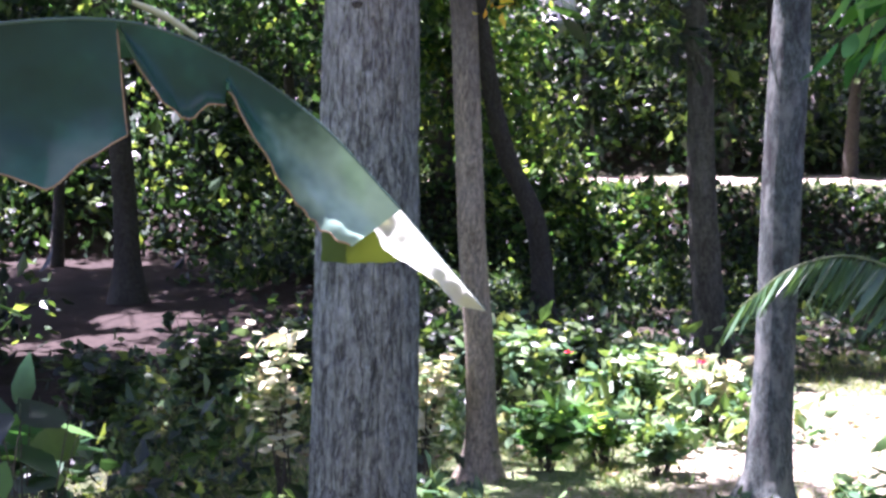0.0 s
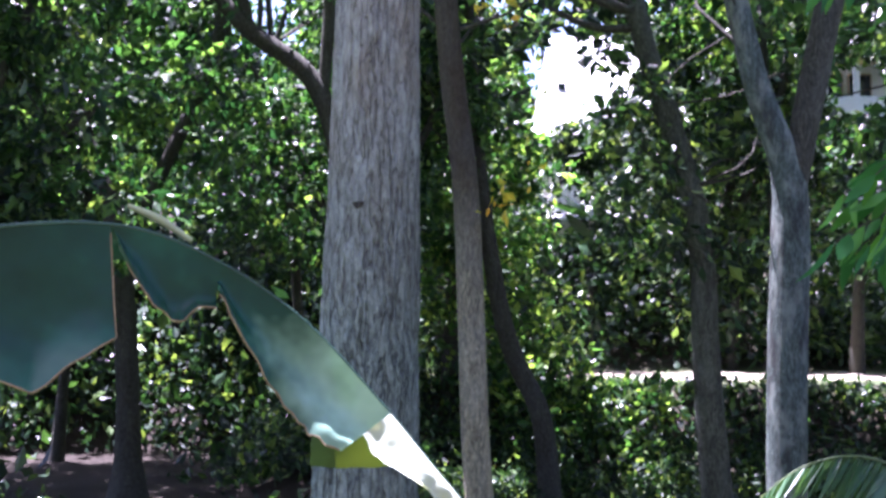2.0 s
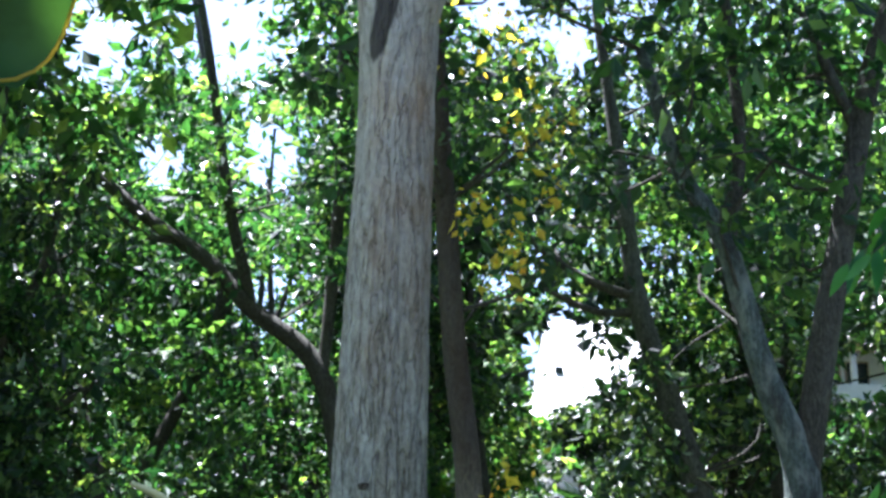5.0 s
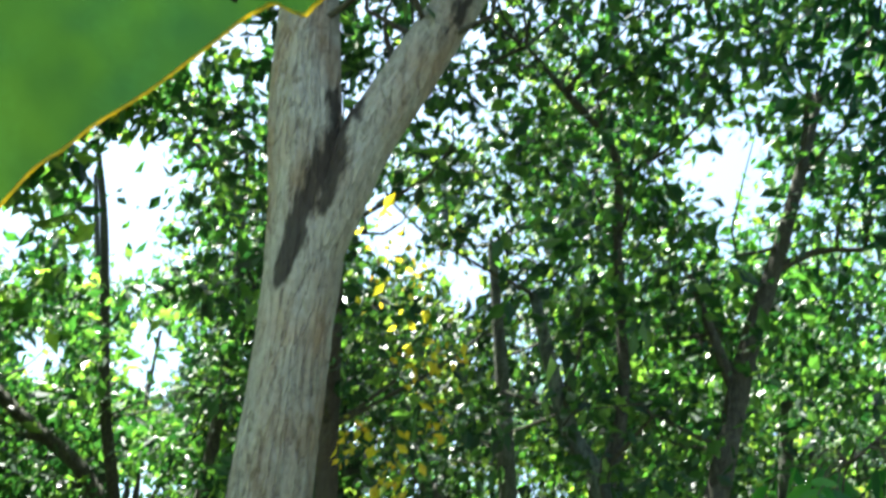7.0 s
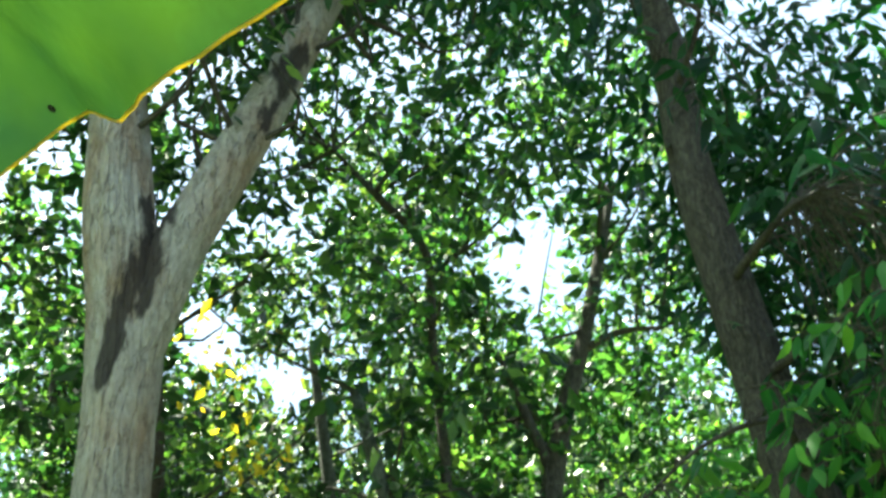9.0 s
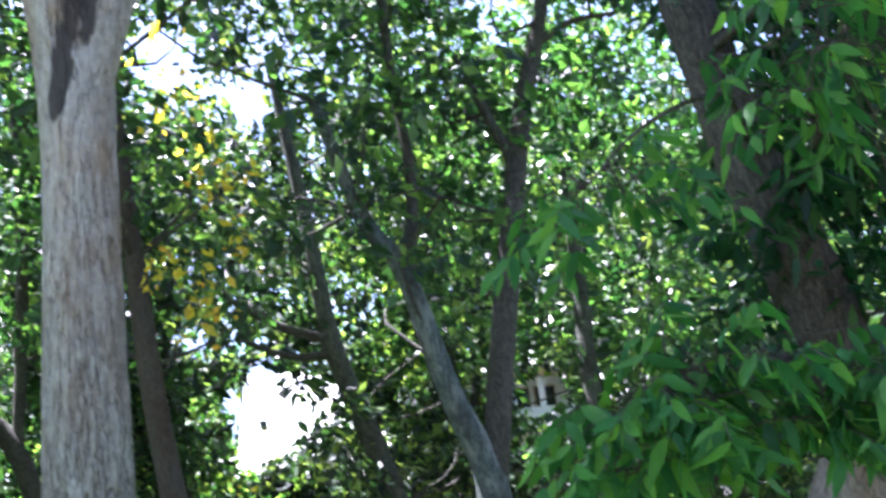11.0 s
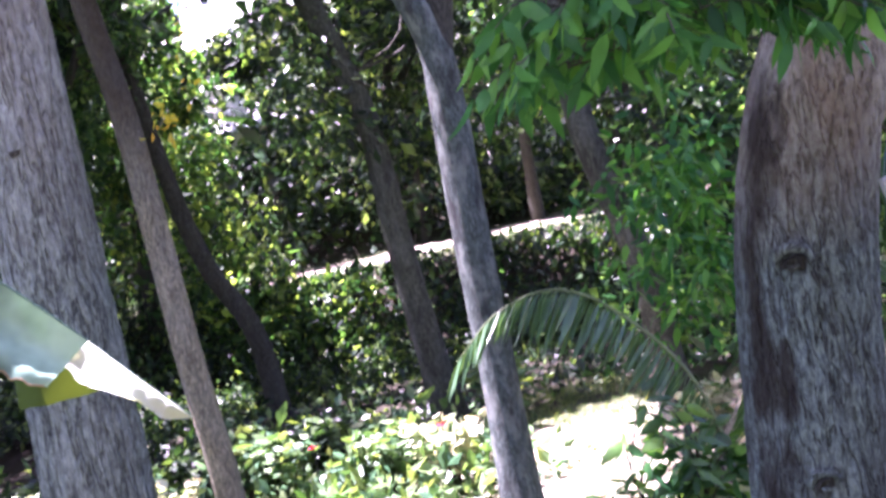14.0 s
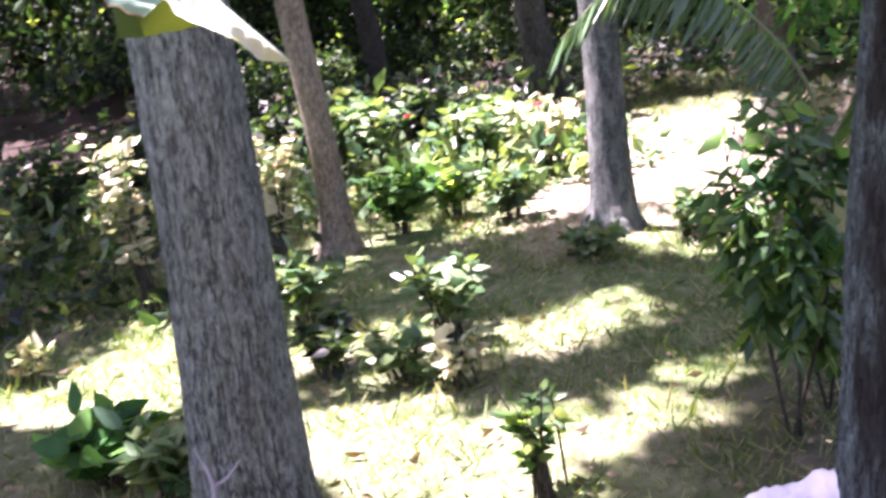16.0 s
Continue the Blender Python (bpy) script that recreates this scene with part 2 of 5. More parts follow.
def tube(points, n, around, relief=0.0, seed=0.0, flare=0.0, cells=9.0):
    """A trunk or limb along (x, y, z, radius) points, with bark ridges; gives places and quads."""
    s = spline(points, n)
    c, rad = s[:, :3], np.maximum(s[:, 3], 0.002)
    tan = np.gradient(c, axis=0)
    tan /= np.linalg.norm(tan, axis=1)[:, None]
    side = np.cross(tan, (0.13, 0.97, 0.2))
    side /= np.linalg.norm(side, axis=1)[:, None]
    other = np.cross(tan, side)
    ang = np.linspace(0, 2 * math.pi, around, endpoint=False)
    run = np.concatenate([[0], np.cumsum(np.linalg.norm(np.diff(c, axis=0), axis=1))])
    f = np.ones((n, around))
    if relief:
        for i in range(n):
            for j in range(around):
                ca, sa = math.cos(ang[j]), math.sin(ang[j])
                q = Vector((ca * cells * 0.5, sa * cells * 0.5, run[i] * 2.1 + seed))
                w = noise.noise(Vector((ca * 1.5, sa * 1.5, run[i] * 0.9 + seed)))
                r1 = abs(noise.noise(q + Vector((w * 0.6, w * 0.6, 0))))
                r2 = abs(noise.noise(Vector((ca * cells, sa * cells, run[i] * 5.5 + seed + 9))))
                f[i, j] += relief * (min(r1 * 2.6, 0.8) - 0.5 + 0.45 * min(r2 * 2.4, 0.7) + 0.5 * w)
                if flare:
                    f[i, j] += flare * math.exp(-run[i] * 4.0) * (0.6 + 0.6 * math.cos(ang[j] * 5 + seed))
    r = rad[:, None] * f
    v = c[:, None, :] + r[..., None] * (np.cos(ang)[None, :, None] * side[:, None, :] + np.sin(ang)[None, :, None] * other[:, None, :])
    i, j = np.meshgrid(np.arange(n - 1), np.arange(around), indexing="ij")
    a, b = i * around + j, i * around + (j + 1) % around
    quads = np.stack([a, b, b + around, a + around], -1).reshape(-1, 4)
    return v.reshape(-1, 3), quads


def limb_mesh(name, points, material, n=24, around=10, relief=0.0, seed=0.0, flare=0.0, cells=9.0):
    v, q = tube(points, n, around, relief, seed, flare, cells)
    return raw_mesh(name, v, q, material, True)


def many_tubes(name, lines, material, n=6, around=5):
    vs, qs, o = [], [], 0
    for pts in lines:
        v, q = tube(pts, n, around)
        vs.append(v)
        qs.append(q + o)
        o += len(v)
    return raw_mesh(name, np.vstack(vs), np.vstack(qs), material, True)


def unit(a):
    return a / (np.linalg.norm(a, axis=-1, keepdims=True) + 1e-9)


def kites(name, p, d, size, material, rng, width=0.55, fold=0.18):
    """Far leaves: a folded kite each."""
    n = len(p)
    size = np.broadcast_to(size, n)[:, None] * np.clip(rng.lognormal(-0.1, 0.38, (n, 1)), 0.4, 2.0)
    up = unit(rng.normal(size=(n, 3)) + (0, 0, 0.9))
    s = unit(np.cross(d, up))
    nor = np.cross(s, d)
    mid = p + d * size * 0.45
    v = np.stack([p, mid + s * size * width / 2 - nor * size * fold * 0.5, p + d * size, mid - s * size * width / 2 - nor * size * fold * 0.5], 1)
    o = np.arange(n)[:, None] * 4
    t = np.concatenate([o + [0, 1, 2], o + [0, 2, 3]], 1).reshape(-1, 3)
    return raw_mesh(name, v.reshape(-1, 3), t, material)


def blades(name, p, d, size, material, rng, width=0.36, curl=0.25, fold=0.15, tilt=0.9, widest=0.4):
    """Near leaves: a curved blade with a midrib fold and a pointed tip each."""
    n = len(p)
    size = np.broadcast_to(size, n)[:, None] * rng.uniform(0.7, 1.2, (n, 1))
    up = unit(rng.normal(size=(n, 3)) * 0.6 + (0, 0, tilt))
    s = unit(np.cross(d, up))
    nor = unit(np.cross(s, d))
    drop = rng.uniform(0.3, 1.0, (n, 1)) * curl
    st = [(0.0, 0.0), (widest * 0.45, 0.72), (widest, 1.0), (0.72, 0.62), (1.0, 0.0)]
    mids = [p + d * size * u - nor * size * drop * u * u for u, _ in st]
    v = [mids[0]]
    for k in (1, 2, 3):
        w = st[k][1] * width / 2
        v += [mids[k] + s * size * w - nor * size * fold * w, mids[k], mids[k] - s * size * w - nor * size * fold * w]
    v.append(mids[4])
    v = np.stack(v, 1)
    o = np.arange(n)[:, None] * 11
    f = [(0, 1, 2), (0, 2, 3), (1, 4, 5), (1, 5, 2), (2, 5, 6), (2, 6, 3), (4, 7, 8), (4, 8, 5), (5, 8, 9), (5, 9, 6), (7, 10, 8), (8, 10, 9)]
    t = np.concatenate([o + list(x) for x in f], 1).reshape(-1, 3)
    return raw_mesh(name, v.reshape(-1, 3), t, material, True)


# ---- the lie of the land ----
def step(a, b, x):
    u = np.clip((np.asarray(x, float) - a) / (b - a), 0, 1)
    return u * u * (3 - 2 * u)


def height(x, y):
    bank = 2.15 * step(23.8, 27.2, y) * step(-4.5, 0.0, x) + 2.15 * step(33, 42, y) * (1 - step(-4.5, 0.0, x))
    hill = 3.6 * step(33.0, 40.0, y) + 9.0 * step(42.0, 90.0, y)
    return bank + hill + 14 * step(90, 300, y)


# sun flecks: (x, y, rx, ry) of open ground that the sun reaches through the leaves
FLECKS = np.array([(-1.9, 8.72, 0.62, 0.3), (-1.32, 9.3, 0.28, 0.6), (-1.25, 8.4, 0.4, 0.32), (-2.5, 8.45, 0.4, 0.25), (-1.08, 10.32, 0.2, 0.12),
                   (0.05, 7.2, 0.33, 0.6), (0.3, 6.35, 0.42, 0.42), (0.95, 6.75, 0.4, 0.22), (1.25, 6.3, 0.36, 0.34), (1.8, 6.6, 0.3, 0.16), (0.02, 11.0, 0.25, 0.3),
                   (0.38, 7.62, 0.36, 0.26), (-0.16, 8.85, 0.16, 0.3), (0.46, 8.72, 0.14, 0.16), (1.55, 8.3, 0.52, 0.17), (2.05, 8.48, 0.34, 0.14), (0.32, 11.15, 0.16, 0.2),
                   (1.55, 11.6, 0.72, 0.28), (2.35, 12.2, 0.6, 0.6), (3.35, 10.3, 0.55, 0.7), (3.9, 12.2, 0.75, 1.0), (4.3, 14.0, 0.6, 0.8), (5.2, 14.9, 0.7, 1.1), (2.4, 13.4, 1.1, 0.55),
                   (0.95, 13.8, 0.35, 0.3), (3.1, 20.0, 0.6, 0.5), (0.95, 23.4, 0.4, 0.4), (-5.1, 21.9, 0.75, 0.9), (-5.0, 20.1, 0.3, 0.4), (-5.85, 18.9, 0.5, 0.6),
                   (-8.9, 31.7, 1.3, 0.8), (-7.6, 34.4, 0.9, 0.9), (6.4, 29.0, 3.4, 2.0), (0.0, 30.0, 1.0, 1.0), (0.66, 2.16, 0.3, 0.3), (0.75, 1.75, 0.75, 0.75),
                   (2.2, 24.7, 0.2, 0.1), (3.7, 25.3, 0.1, 0.1), (5.4, 24.9, 0.2, 0.1), (-3.3, 11.1, 0.2, 0.3), (2.42, 7.15, 0.16, 0.12), (2.58, 5.6, 0.1, 0.05), (1.15, 5.78, 0.06, 0.05)])
# open sky between the crowns: start, end, radius there
CLEARINGS = [((0, 0, 3.1), (17.9, 26.3, 27.4), 2.6),
              ((0, 0, 3.1), (17.7, 24.0, 29.8), 2.6),
              ((0, 0, 3.1), (-6.8, 34.7, 21.8), 2.1),
              ((0, 0, 3.1), (-6.8, 35.6, 19.9), 1.8),
              ((0, 0, 3.1), (-5.6, 38.4, 12.7), 1.6),
              ((0, 0, 3.1), (-5.6, 37.1, 17.1), 1.6),
              ((0, 0, 3.1), (-10.3, 35.0, 19.4), 1.5),
              ((0, 0, 3.1), (-11.9, 33.6, 21.3), 1.3),
              ((0, 0, 3.1), (-8.9, 36.6, 16.5), 1.2),
              ((0, 0, 3.1), (1.2, 35.5, 21.5), 1.5),
              ((0, 0, 3.1), (10.8, 32.7, 23.4), 1.7),
              ((0, 0, 3.1), (3.6, 35.9, 20.3), 1.1)]
# the gaps in which the houses show
HOUSE_GAPS = [((3.35, 40, 11.4), 1.15), ((4.6, 40, 11.15), 0.6), ((2.55, 40, 11.9), 0.45), ((3.7, 40, 12.5), 0.6), ((3.7, 40, 10.75), 1.1), ((2.95, 40, 9.95), 0.5), ((4.0, 40, 6.9), 0.8), ((11.7, 36, 10.2), 1.2)]


def open_to_sun(p, rng, keep=0.0):
    """Which leaves stay: those whose shade would fall on the open ground mostly do not."""
    h = p[:, 2] - np.where((p[:, 1] > 28) & (p[:, 0] > -2), 2.1, 0.0)
    g = p[:, :2] - np.array([SUN.x, SUN.y]) / SUN.z * h[:, None]
    wob = 0.16 * np.sin(g[:, 0] * 4.1 + g[:, 1] * 2.3) + 0.14 * np.sin(g[:, 0] * 7.7 - g[:, 1] * 6.1)
    d = np.min(((g[:, None, 0] - FLECKS[:, 0]) / (FLECKS[:, 2] + 0.29)) ** 2 + ((g[:, None, 1] - FLECKS[:, 1]) / (FLECKS[:, 3] + 0.29)) ** 2, axis=1)
    stays = (d + wob > 1.0) | (rng.random(len(p)) < keep)
    for a, b, r in CLEARINGS:
        a, b = np.array(a), np.array(b)
        ab = b - a
        u = np.clip(((p - a) @ ab) / (ab @ ab), 0, 1.3)
        dist = np.linalg.norm(p - a - u[:, None] * ab, axis=1)
        stays &= (dist > r * u * (0.5 + 0.8 * rng.random(len(p)))) | (((p - a) @ ab) < 0.2 * (ab @ ab)) | (rng.random(len(p)) < 0.03)
    eye = np.array((0, 0, 3.1))
    for c, r in HOUSE_GAPS:
        ab = np.array(c) - eye
        u = ((p - eye) @ ab) / (ab @ ab)
        dist = np.linalg.norm(p - eye - u[:, None] * ab, axis=1)
        stays &= (dist > r * u * (0.55 + 0.7 * rng.random(len(p)))) | (u < 0.2)
    return stays


def crown(rng, centre, radii, clumps, per, spread, hollow=0.35, droop=0.35):
    """Leaf places and directions in clumps through an uneven ellipsoid."""
    q = unit(rng.normal(size=(clumps, 3))) * (hollow + (1 - hollow) * rng.random((clumps, 1)) ** 0.6)
    c = np.array(centre) + q * np.array(radii)
    c += rng.normal(size=c.shape) * 0.25
    k = rng.poisson(per, clumps)
    idx = np.repeat(np.arange(clumps), k)
    off = rng.normal(size=(len(idx), 3)) * spread * rng.uniform(0.4, 1.3, clumps)[idx][:, None] * (1, 1, 0.6)
    p = c[idx] + off
    d = unit(unit(off) * 0.7 + rng.normal(size=p.shape) * 0.6 - (0, 0, droop))
    keep = open_to_sun(p, rng)
    return p[keep], d[keep], c


# ---- ground ----
def ground_mat():
    m, n, l, p = base("garden_soil_and_turf", 0.9, 0.15)
    a = tex_noise(n, l, 0.55, detail=5, rough=0.65)
    b = tex_noise(n, l, 7.0, detail=6, rough=0.7)
    g = ramp(n, [(0.3, (0.032, 0.066, 0.018)), (0.5, (0.07, 0.112, 0.036)), (0.7, (0.17, 0.185, 0.1))])
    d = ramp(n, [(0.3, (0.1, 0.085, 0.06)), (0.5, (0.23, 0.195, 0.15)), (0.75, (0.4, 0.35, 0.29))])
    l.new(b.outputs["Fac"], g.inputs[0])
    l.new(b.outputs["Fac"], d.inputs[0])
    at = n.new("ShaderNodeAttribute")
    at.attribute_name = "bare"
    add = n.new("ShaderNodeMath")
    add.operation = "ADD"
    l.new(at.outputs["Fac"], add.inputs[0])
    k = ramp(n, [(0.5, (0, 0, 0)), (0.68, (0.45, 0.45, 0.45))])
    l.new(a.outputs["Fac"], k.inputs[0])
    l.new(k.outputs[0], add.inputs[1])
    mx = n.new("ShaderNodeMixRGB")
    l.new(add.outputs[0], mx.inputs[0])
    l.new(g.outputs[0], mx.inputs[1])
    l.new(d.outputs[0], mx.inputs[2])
    # near-black mix: dark earth, and shade painted into the ground colour
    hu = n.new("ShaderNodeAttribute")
    hu.attribute_name = "earth_and_shade"
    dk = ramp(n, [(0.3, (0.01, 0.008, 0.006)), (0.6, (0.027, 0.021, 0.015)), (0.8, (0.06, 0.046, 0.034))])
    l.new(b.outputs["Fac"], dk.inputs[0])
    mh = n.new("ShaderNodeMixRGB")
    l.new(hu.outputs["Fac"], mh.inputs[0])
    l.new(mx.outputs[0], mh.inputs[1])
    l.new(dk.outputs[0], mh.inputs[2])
    l.new(mh.outputs[0], p.inputs["Base Color"])
    bp = n.new("ShaderNodeBump")
    bp.inputs["Strength"].default_value, bp.inputs["Distance"].default_value = 0.7, 0.05
    l.new(b.outputs["Fac"], bp.inputs["Height"])
    l.new(bp.outputs[0], p.inputs["Normal"])
    return m


def sun_pale_lawn(x, y):
    """Turf thinned to pale soil about the sun patches, partly to paint them brighter."""
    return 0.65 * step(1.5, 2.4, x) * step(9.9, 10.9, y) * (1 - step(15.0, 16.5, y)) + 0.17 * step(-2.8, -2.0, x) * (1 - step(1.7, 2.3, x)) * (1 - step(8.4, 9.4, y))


def build_ground():
    gx = np.concatenate([[-4000, -800, -200, -80, -40], np.arange(-22, 26, 0.22), [40, 80, 200, 800, 4000]])
    gy = np.concatenate([[-4000, -800, -200, -60, -20, -8], np.arange(-3, 45, 0.2), [50, 60, 75, 90, 130, 200, 300, 800, 4000]])
    x, y = np.meshgrid(gx, gy)
    z = height(x, y)
    near = (np.abs(x) < 30) & (y > -5) & (y < 46)
    bump = np.array([noise.fractal(Vector((a * 0.7, b * 0.7, 3)), 0.6, 2, 4) for a, b in zip(x.ravel(), y.ravel())]).reshape(x.shape)
    z = z + np.where(near, bump * 0.07, 0) - 0.03
    v = np.stack([x, y, z], -1).reshape(-1, 3)
    w = len(gx)
    i, j = np.meshgrid(np.arange(len(gy) - 1), np.arange(w - 1), indexing="ij")
    a = i * w + j
    q = np.stack([a, a + 1, a + 1 + w, a + w], -1).reshape(-1, 4)
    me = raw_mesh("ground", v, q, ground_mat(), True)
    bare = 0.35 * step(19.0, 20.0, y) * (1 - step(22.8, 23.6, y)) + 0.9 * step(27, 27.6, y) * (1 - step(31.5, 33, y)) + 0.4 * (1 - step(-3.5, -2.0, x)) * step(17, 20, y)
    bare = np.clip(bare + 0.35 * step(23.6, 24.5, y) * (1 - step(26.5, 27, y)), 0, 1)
    bare = np.clip(bare + sun_pale_lawn(x, y), 0, 1)
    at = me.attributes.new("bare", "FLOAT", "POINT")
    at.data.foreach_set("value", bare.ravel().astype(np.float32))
    # dark earth on bank and hillside; elsewhere this paints shade on the ground
    earth_and_shade = 0.9 * step(23.2, 24.0, y) * (1 - step(26.6, 27.2, y)) * step(-5, -2, x) + 0.9 * step(32.5, 34, y) + 0.9 * (1 - step(-4.2, -2.6, x)) * step(13, 16, y) + 0.6 * (1 - step(-2.0, -0.9, x)) * step(9.6, 10.6, y) + 0.9 * step(15.0, 17, y) * (1 - step(23.0, 23.5, y)) * step(-4.5, -3, x) + 0.55 * step(1.5, 2.3, x) * (1 - step(6.6, 7.4, y))
    hm = me.attributes.new("earth_and_shade", "FLOAT", "POINT")
    hm.data.foreach_set("value", np.clip(earth_and_shade, 0, 1).ravel().astype(np.float32))
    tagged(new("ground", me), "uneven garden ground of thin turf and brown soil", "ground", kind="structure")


build_ground()


# ---- trees ----
def tree(label, at, seed, stems, bark, crowns, leaf, leaf_size, near=False, group="", twigs=40, around=14, relief=0.0, rings=40, width=0.55, name="tree", flare=0.4, limb_bark=None):
    """A tree: the first stem is its trunk, the others are limbs; crowns are (centre, radii, clumps, leaves each, spread)."""
    rng = np.random.default_rng(seed)
    t = thing(name, label, "tree", at, group)
    for i, pts in enumerate(stems):
        part("trunk" if i == 0 else "limb", limb_mesh("trunk" if i == 0 else "limb", pts, bark if i == 0 else limb_bark or bark, rings if i == 0 else max(12, rings // 2), around if i == 0 else max(8, around // 2), relief, seed * 1.7 + i, flare if i == 0 else 0), t)
    tips = np.vstack([spline(s, 12)[5:, :3] for s in stems])
    ps, ds, lines = [], [], []
    for centre, radii, clumps, per, spread in crowns:
        p, d, c = crown(rng, centre, radii, clumps, per, spread)
        ps.append(p)
        ds.append(d)
        for q in c[rng.permutation(len(c))[:twigs]]:
            b = tips[np.argmin(np.linalg.norm(tips - q + (0, 0, 0.6), axis=1))]
            if np.linalg.norm(b - q) > 2.6 or not open_to_sun(q[None], rng)[0]:
                continue
            m = (b + q) / 2 + rng.normal(size=3) * 0.25
            lines.append([(*b, 0.024), (*m, 0.014), (*q, 0.004)])
    if lines:
        tagged(part("branchwork", many_tubes("branchwork", lines, BARK_DARK), t), kind="stuff")
    p, d = np.vstack(ps), np.vstack(ds)
    me = blades("crown", p, d, leaf_size, leaf, rng, width) if near else kites("crown", p, d, leaf_size, leaf, rng, width)
    tagged(part("crown", me, t), kind="stuff")
    return t


G = "garden trees"
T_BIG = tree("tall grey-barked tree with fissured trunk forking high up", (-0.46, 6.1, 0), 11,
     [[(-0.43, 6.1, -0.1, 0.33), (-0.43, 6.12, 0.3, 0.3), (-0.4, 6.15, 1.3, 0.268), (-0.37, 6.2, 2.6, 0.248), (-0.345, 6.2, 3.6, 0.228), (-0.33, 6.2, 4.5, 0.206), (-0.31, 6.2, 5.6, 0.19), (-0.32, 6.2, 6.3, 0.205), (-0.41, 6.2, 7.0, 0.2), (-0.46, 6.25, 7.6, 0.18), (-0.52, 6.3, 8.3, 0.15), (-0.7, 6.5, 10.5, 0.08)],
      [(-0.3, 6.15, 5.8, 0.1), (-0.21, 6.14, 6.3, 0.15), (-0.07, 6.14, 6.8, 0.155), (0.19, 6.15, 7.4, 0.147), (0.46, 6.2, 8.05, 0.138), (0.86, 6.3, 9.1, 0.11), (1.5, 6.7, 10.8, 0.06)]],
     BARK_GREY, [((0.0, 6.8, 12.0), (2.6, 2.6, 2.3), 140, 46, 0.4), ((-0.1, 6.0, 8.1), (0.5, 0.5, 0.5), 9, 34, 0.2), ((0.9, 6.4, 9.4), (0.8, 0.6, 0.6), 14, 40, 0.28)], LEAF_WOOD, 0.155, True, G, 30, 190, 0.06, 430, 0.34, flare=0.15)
T_THIN = tree("slender pale-barked tree leaning slightly beside the croton bushes", (0.34, 11.4, 0), 12,
     [[(0.33, 11.4, -0.1, 0.23), (0.34, 11.4, 0.1, 0.18), (0.35, 11.4, 0.4, 0.145), (0.33, 11.35, 1.2, 0.13), (0.26, 11.3, 2.2, 0.125), (0.22, 11.3, 3.3, 0.12), (0.17, 11.3, 4.4, 0.115), (0.04, 11.3, 5.5, 0.11), (-0.04, 11.3, 6.5, 0.1), (-0.2, 11.5, 9.0, 0.06)]],
     BARK_TAN, [((-0.2, 11.8, 9.3), (2.2, 2.2, 3.0), 85, 60, 0.34)], LEAF_WOOD, 0.15, False, G, 40, 28, 0.04, 90)
# limbs take darker bark than the trunk to paint the shade around them
tree("grey tree forking into two limbs above bare trunk", (2.75, 10.6, 0), 13,
     [[(2.74, 10.6, -0.1, 0.27), (2.75, 10.6, 0.1, 0.225), (2.77, 10.6, 0.35, 0.19), (2.82, 10.65, 1.4, 0.165), (2.86, 10.7, 2.8, 0.165), (2.9, 10.7, 3.9, 0.16), (2.88, 10.7, 4.5, 0.14), (2.64, 10.7, 5.2, 0.11), (2.36, 10.7, 6.35, 0.095), (2.02, 10.7, 6.95, 0.08), (1.7, 10.8, 8.2, 0.05)],
      [(2.9, 10.7, 4.1, 0.1), (2.98, 10.7, 4.6, 0.12), (3.18, 10.7, 5.55, 0.12), (3.4, 10.7, 6.5, 0.11), (3.72, 10.7, 7.85, 0.1), (4.13, 10.7, 9.1, 0.075), (4.57, 10.7, 10.7, 0.05)],
      [(3.62, 10.7, 7.3, 0.06), (3.4, 10.7, 7.9, 0.05), (3.2, 10.8, 8.6, 0.03)],
      [(4.0, 10.7, 8.7, 0.05), (4.4, 10.6, 8.9, 0.035), (4.9, 10.6, 9.0, 0.02)],
      [(2.4, 10.7, 6.3, 0.06), (2.55, 10.75, 7.3, 0.055), (2.5, 10.8, 8.6, 0.045), (2.45, 10.75, 9.8, 0.045), (1.95, 10.7, 10.4, 0.035), (1.5, 10.7, 10.95, 0.02)]],
     BARK_PALE, [((3.0, 11.2, 10.8), (3.2, 2.6, 3.2), 170, 66, 0.34), ((2.2, 11.2, 7.0), (1.2, 0.8, 1.0), 34, 60, 0.26)], LEAF_WOOD, 0.15, False, G, 60, 30, 0.04, 90, limb_bark=BARK_DARK)
tree("brown tree with leaning upper trunk behind the path lawn", (3.7, 17.4, 0), 14,
     [[(3.7, 17.4, -0.1, 0.34), (3.66, 17.3, 0.6, 0.23), (3.55, 17.25, 1.9, 0.2), (3.49, 17.25, 3.0, 0.185), (3.42, 17.25, 4.5, 0.17), (3.0, 17.25, 6.1, 0.16), (2.6, 17.25, 7.5, 0.14), (2.4, 17.25, 9.5, 0.11), (2.1, 17.3, 12, 0.06)],
      [(2.6, 17.25, 7.5, 0.08), (1.9, 17.2, 7.75, 0.06), (1.2, 17.2, 8.2, 0.04)],
      [(2.65, 17.25, 7.3, 0.07), (2.0, 17.2, 7.3, 0.05), (1.3, 17.2, 7.6, 0.03)]],
     BARK_BROWN, [((2.4, 17.4, 11.8), (3.4, 2.8, 3.6), 140, 64, 0.42), ((3.0, 19.5, 14.6), (3.0, 3.0, 1.6), 50, 60, 0.5), ((3.5, 17.1, 6.3), (1.4, 0.8, 2.2), 56, 56, 0.3)], LEAF_DEEP, 0.175, False, G, 40, 20, 0.04, 60, limb_bark=BARK_DARK)
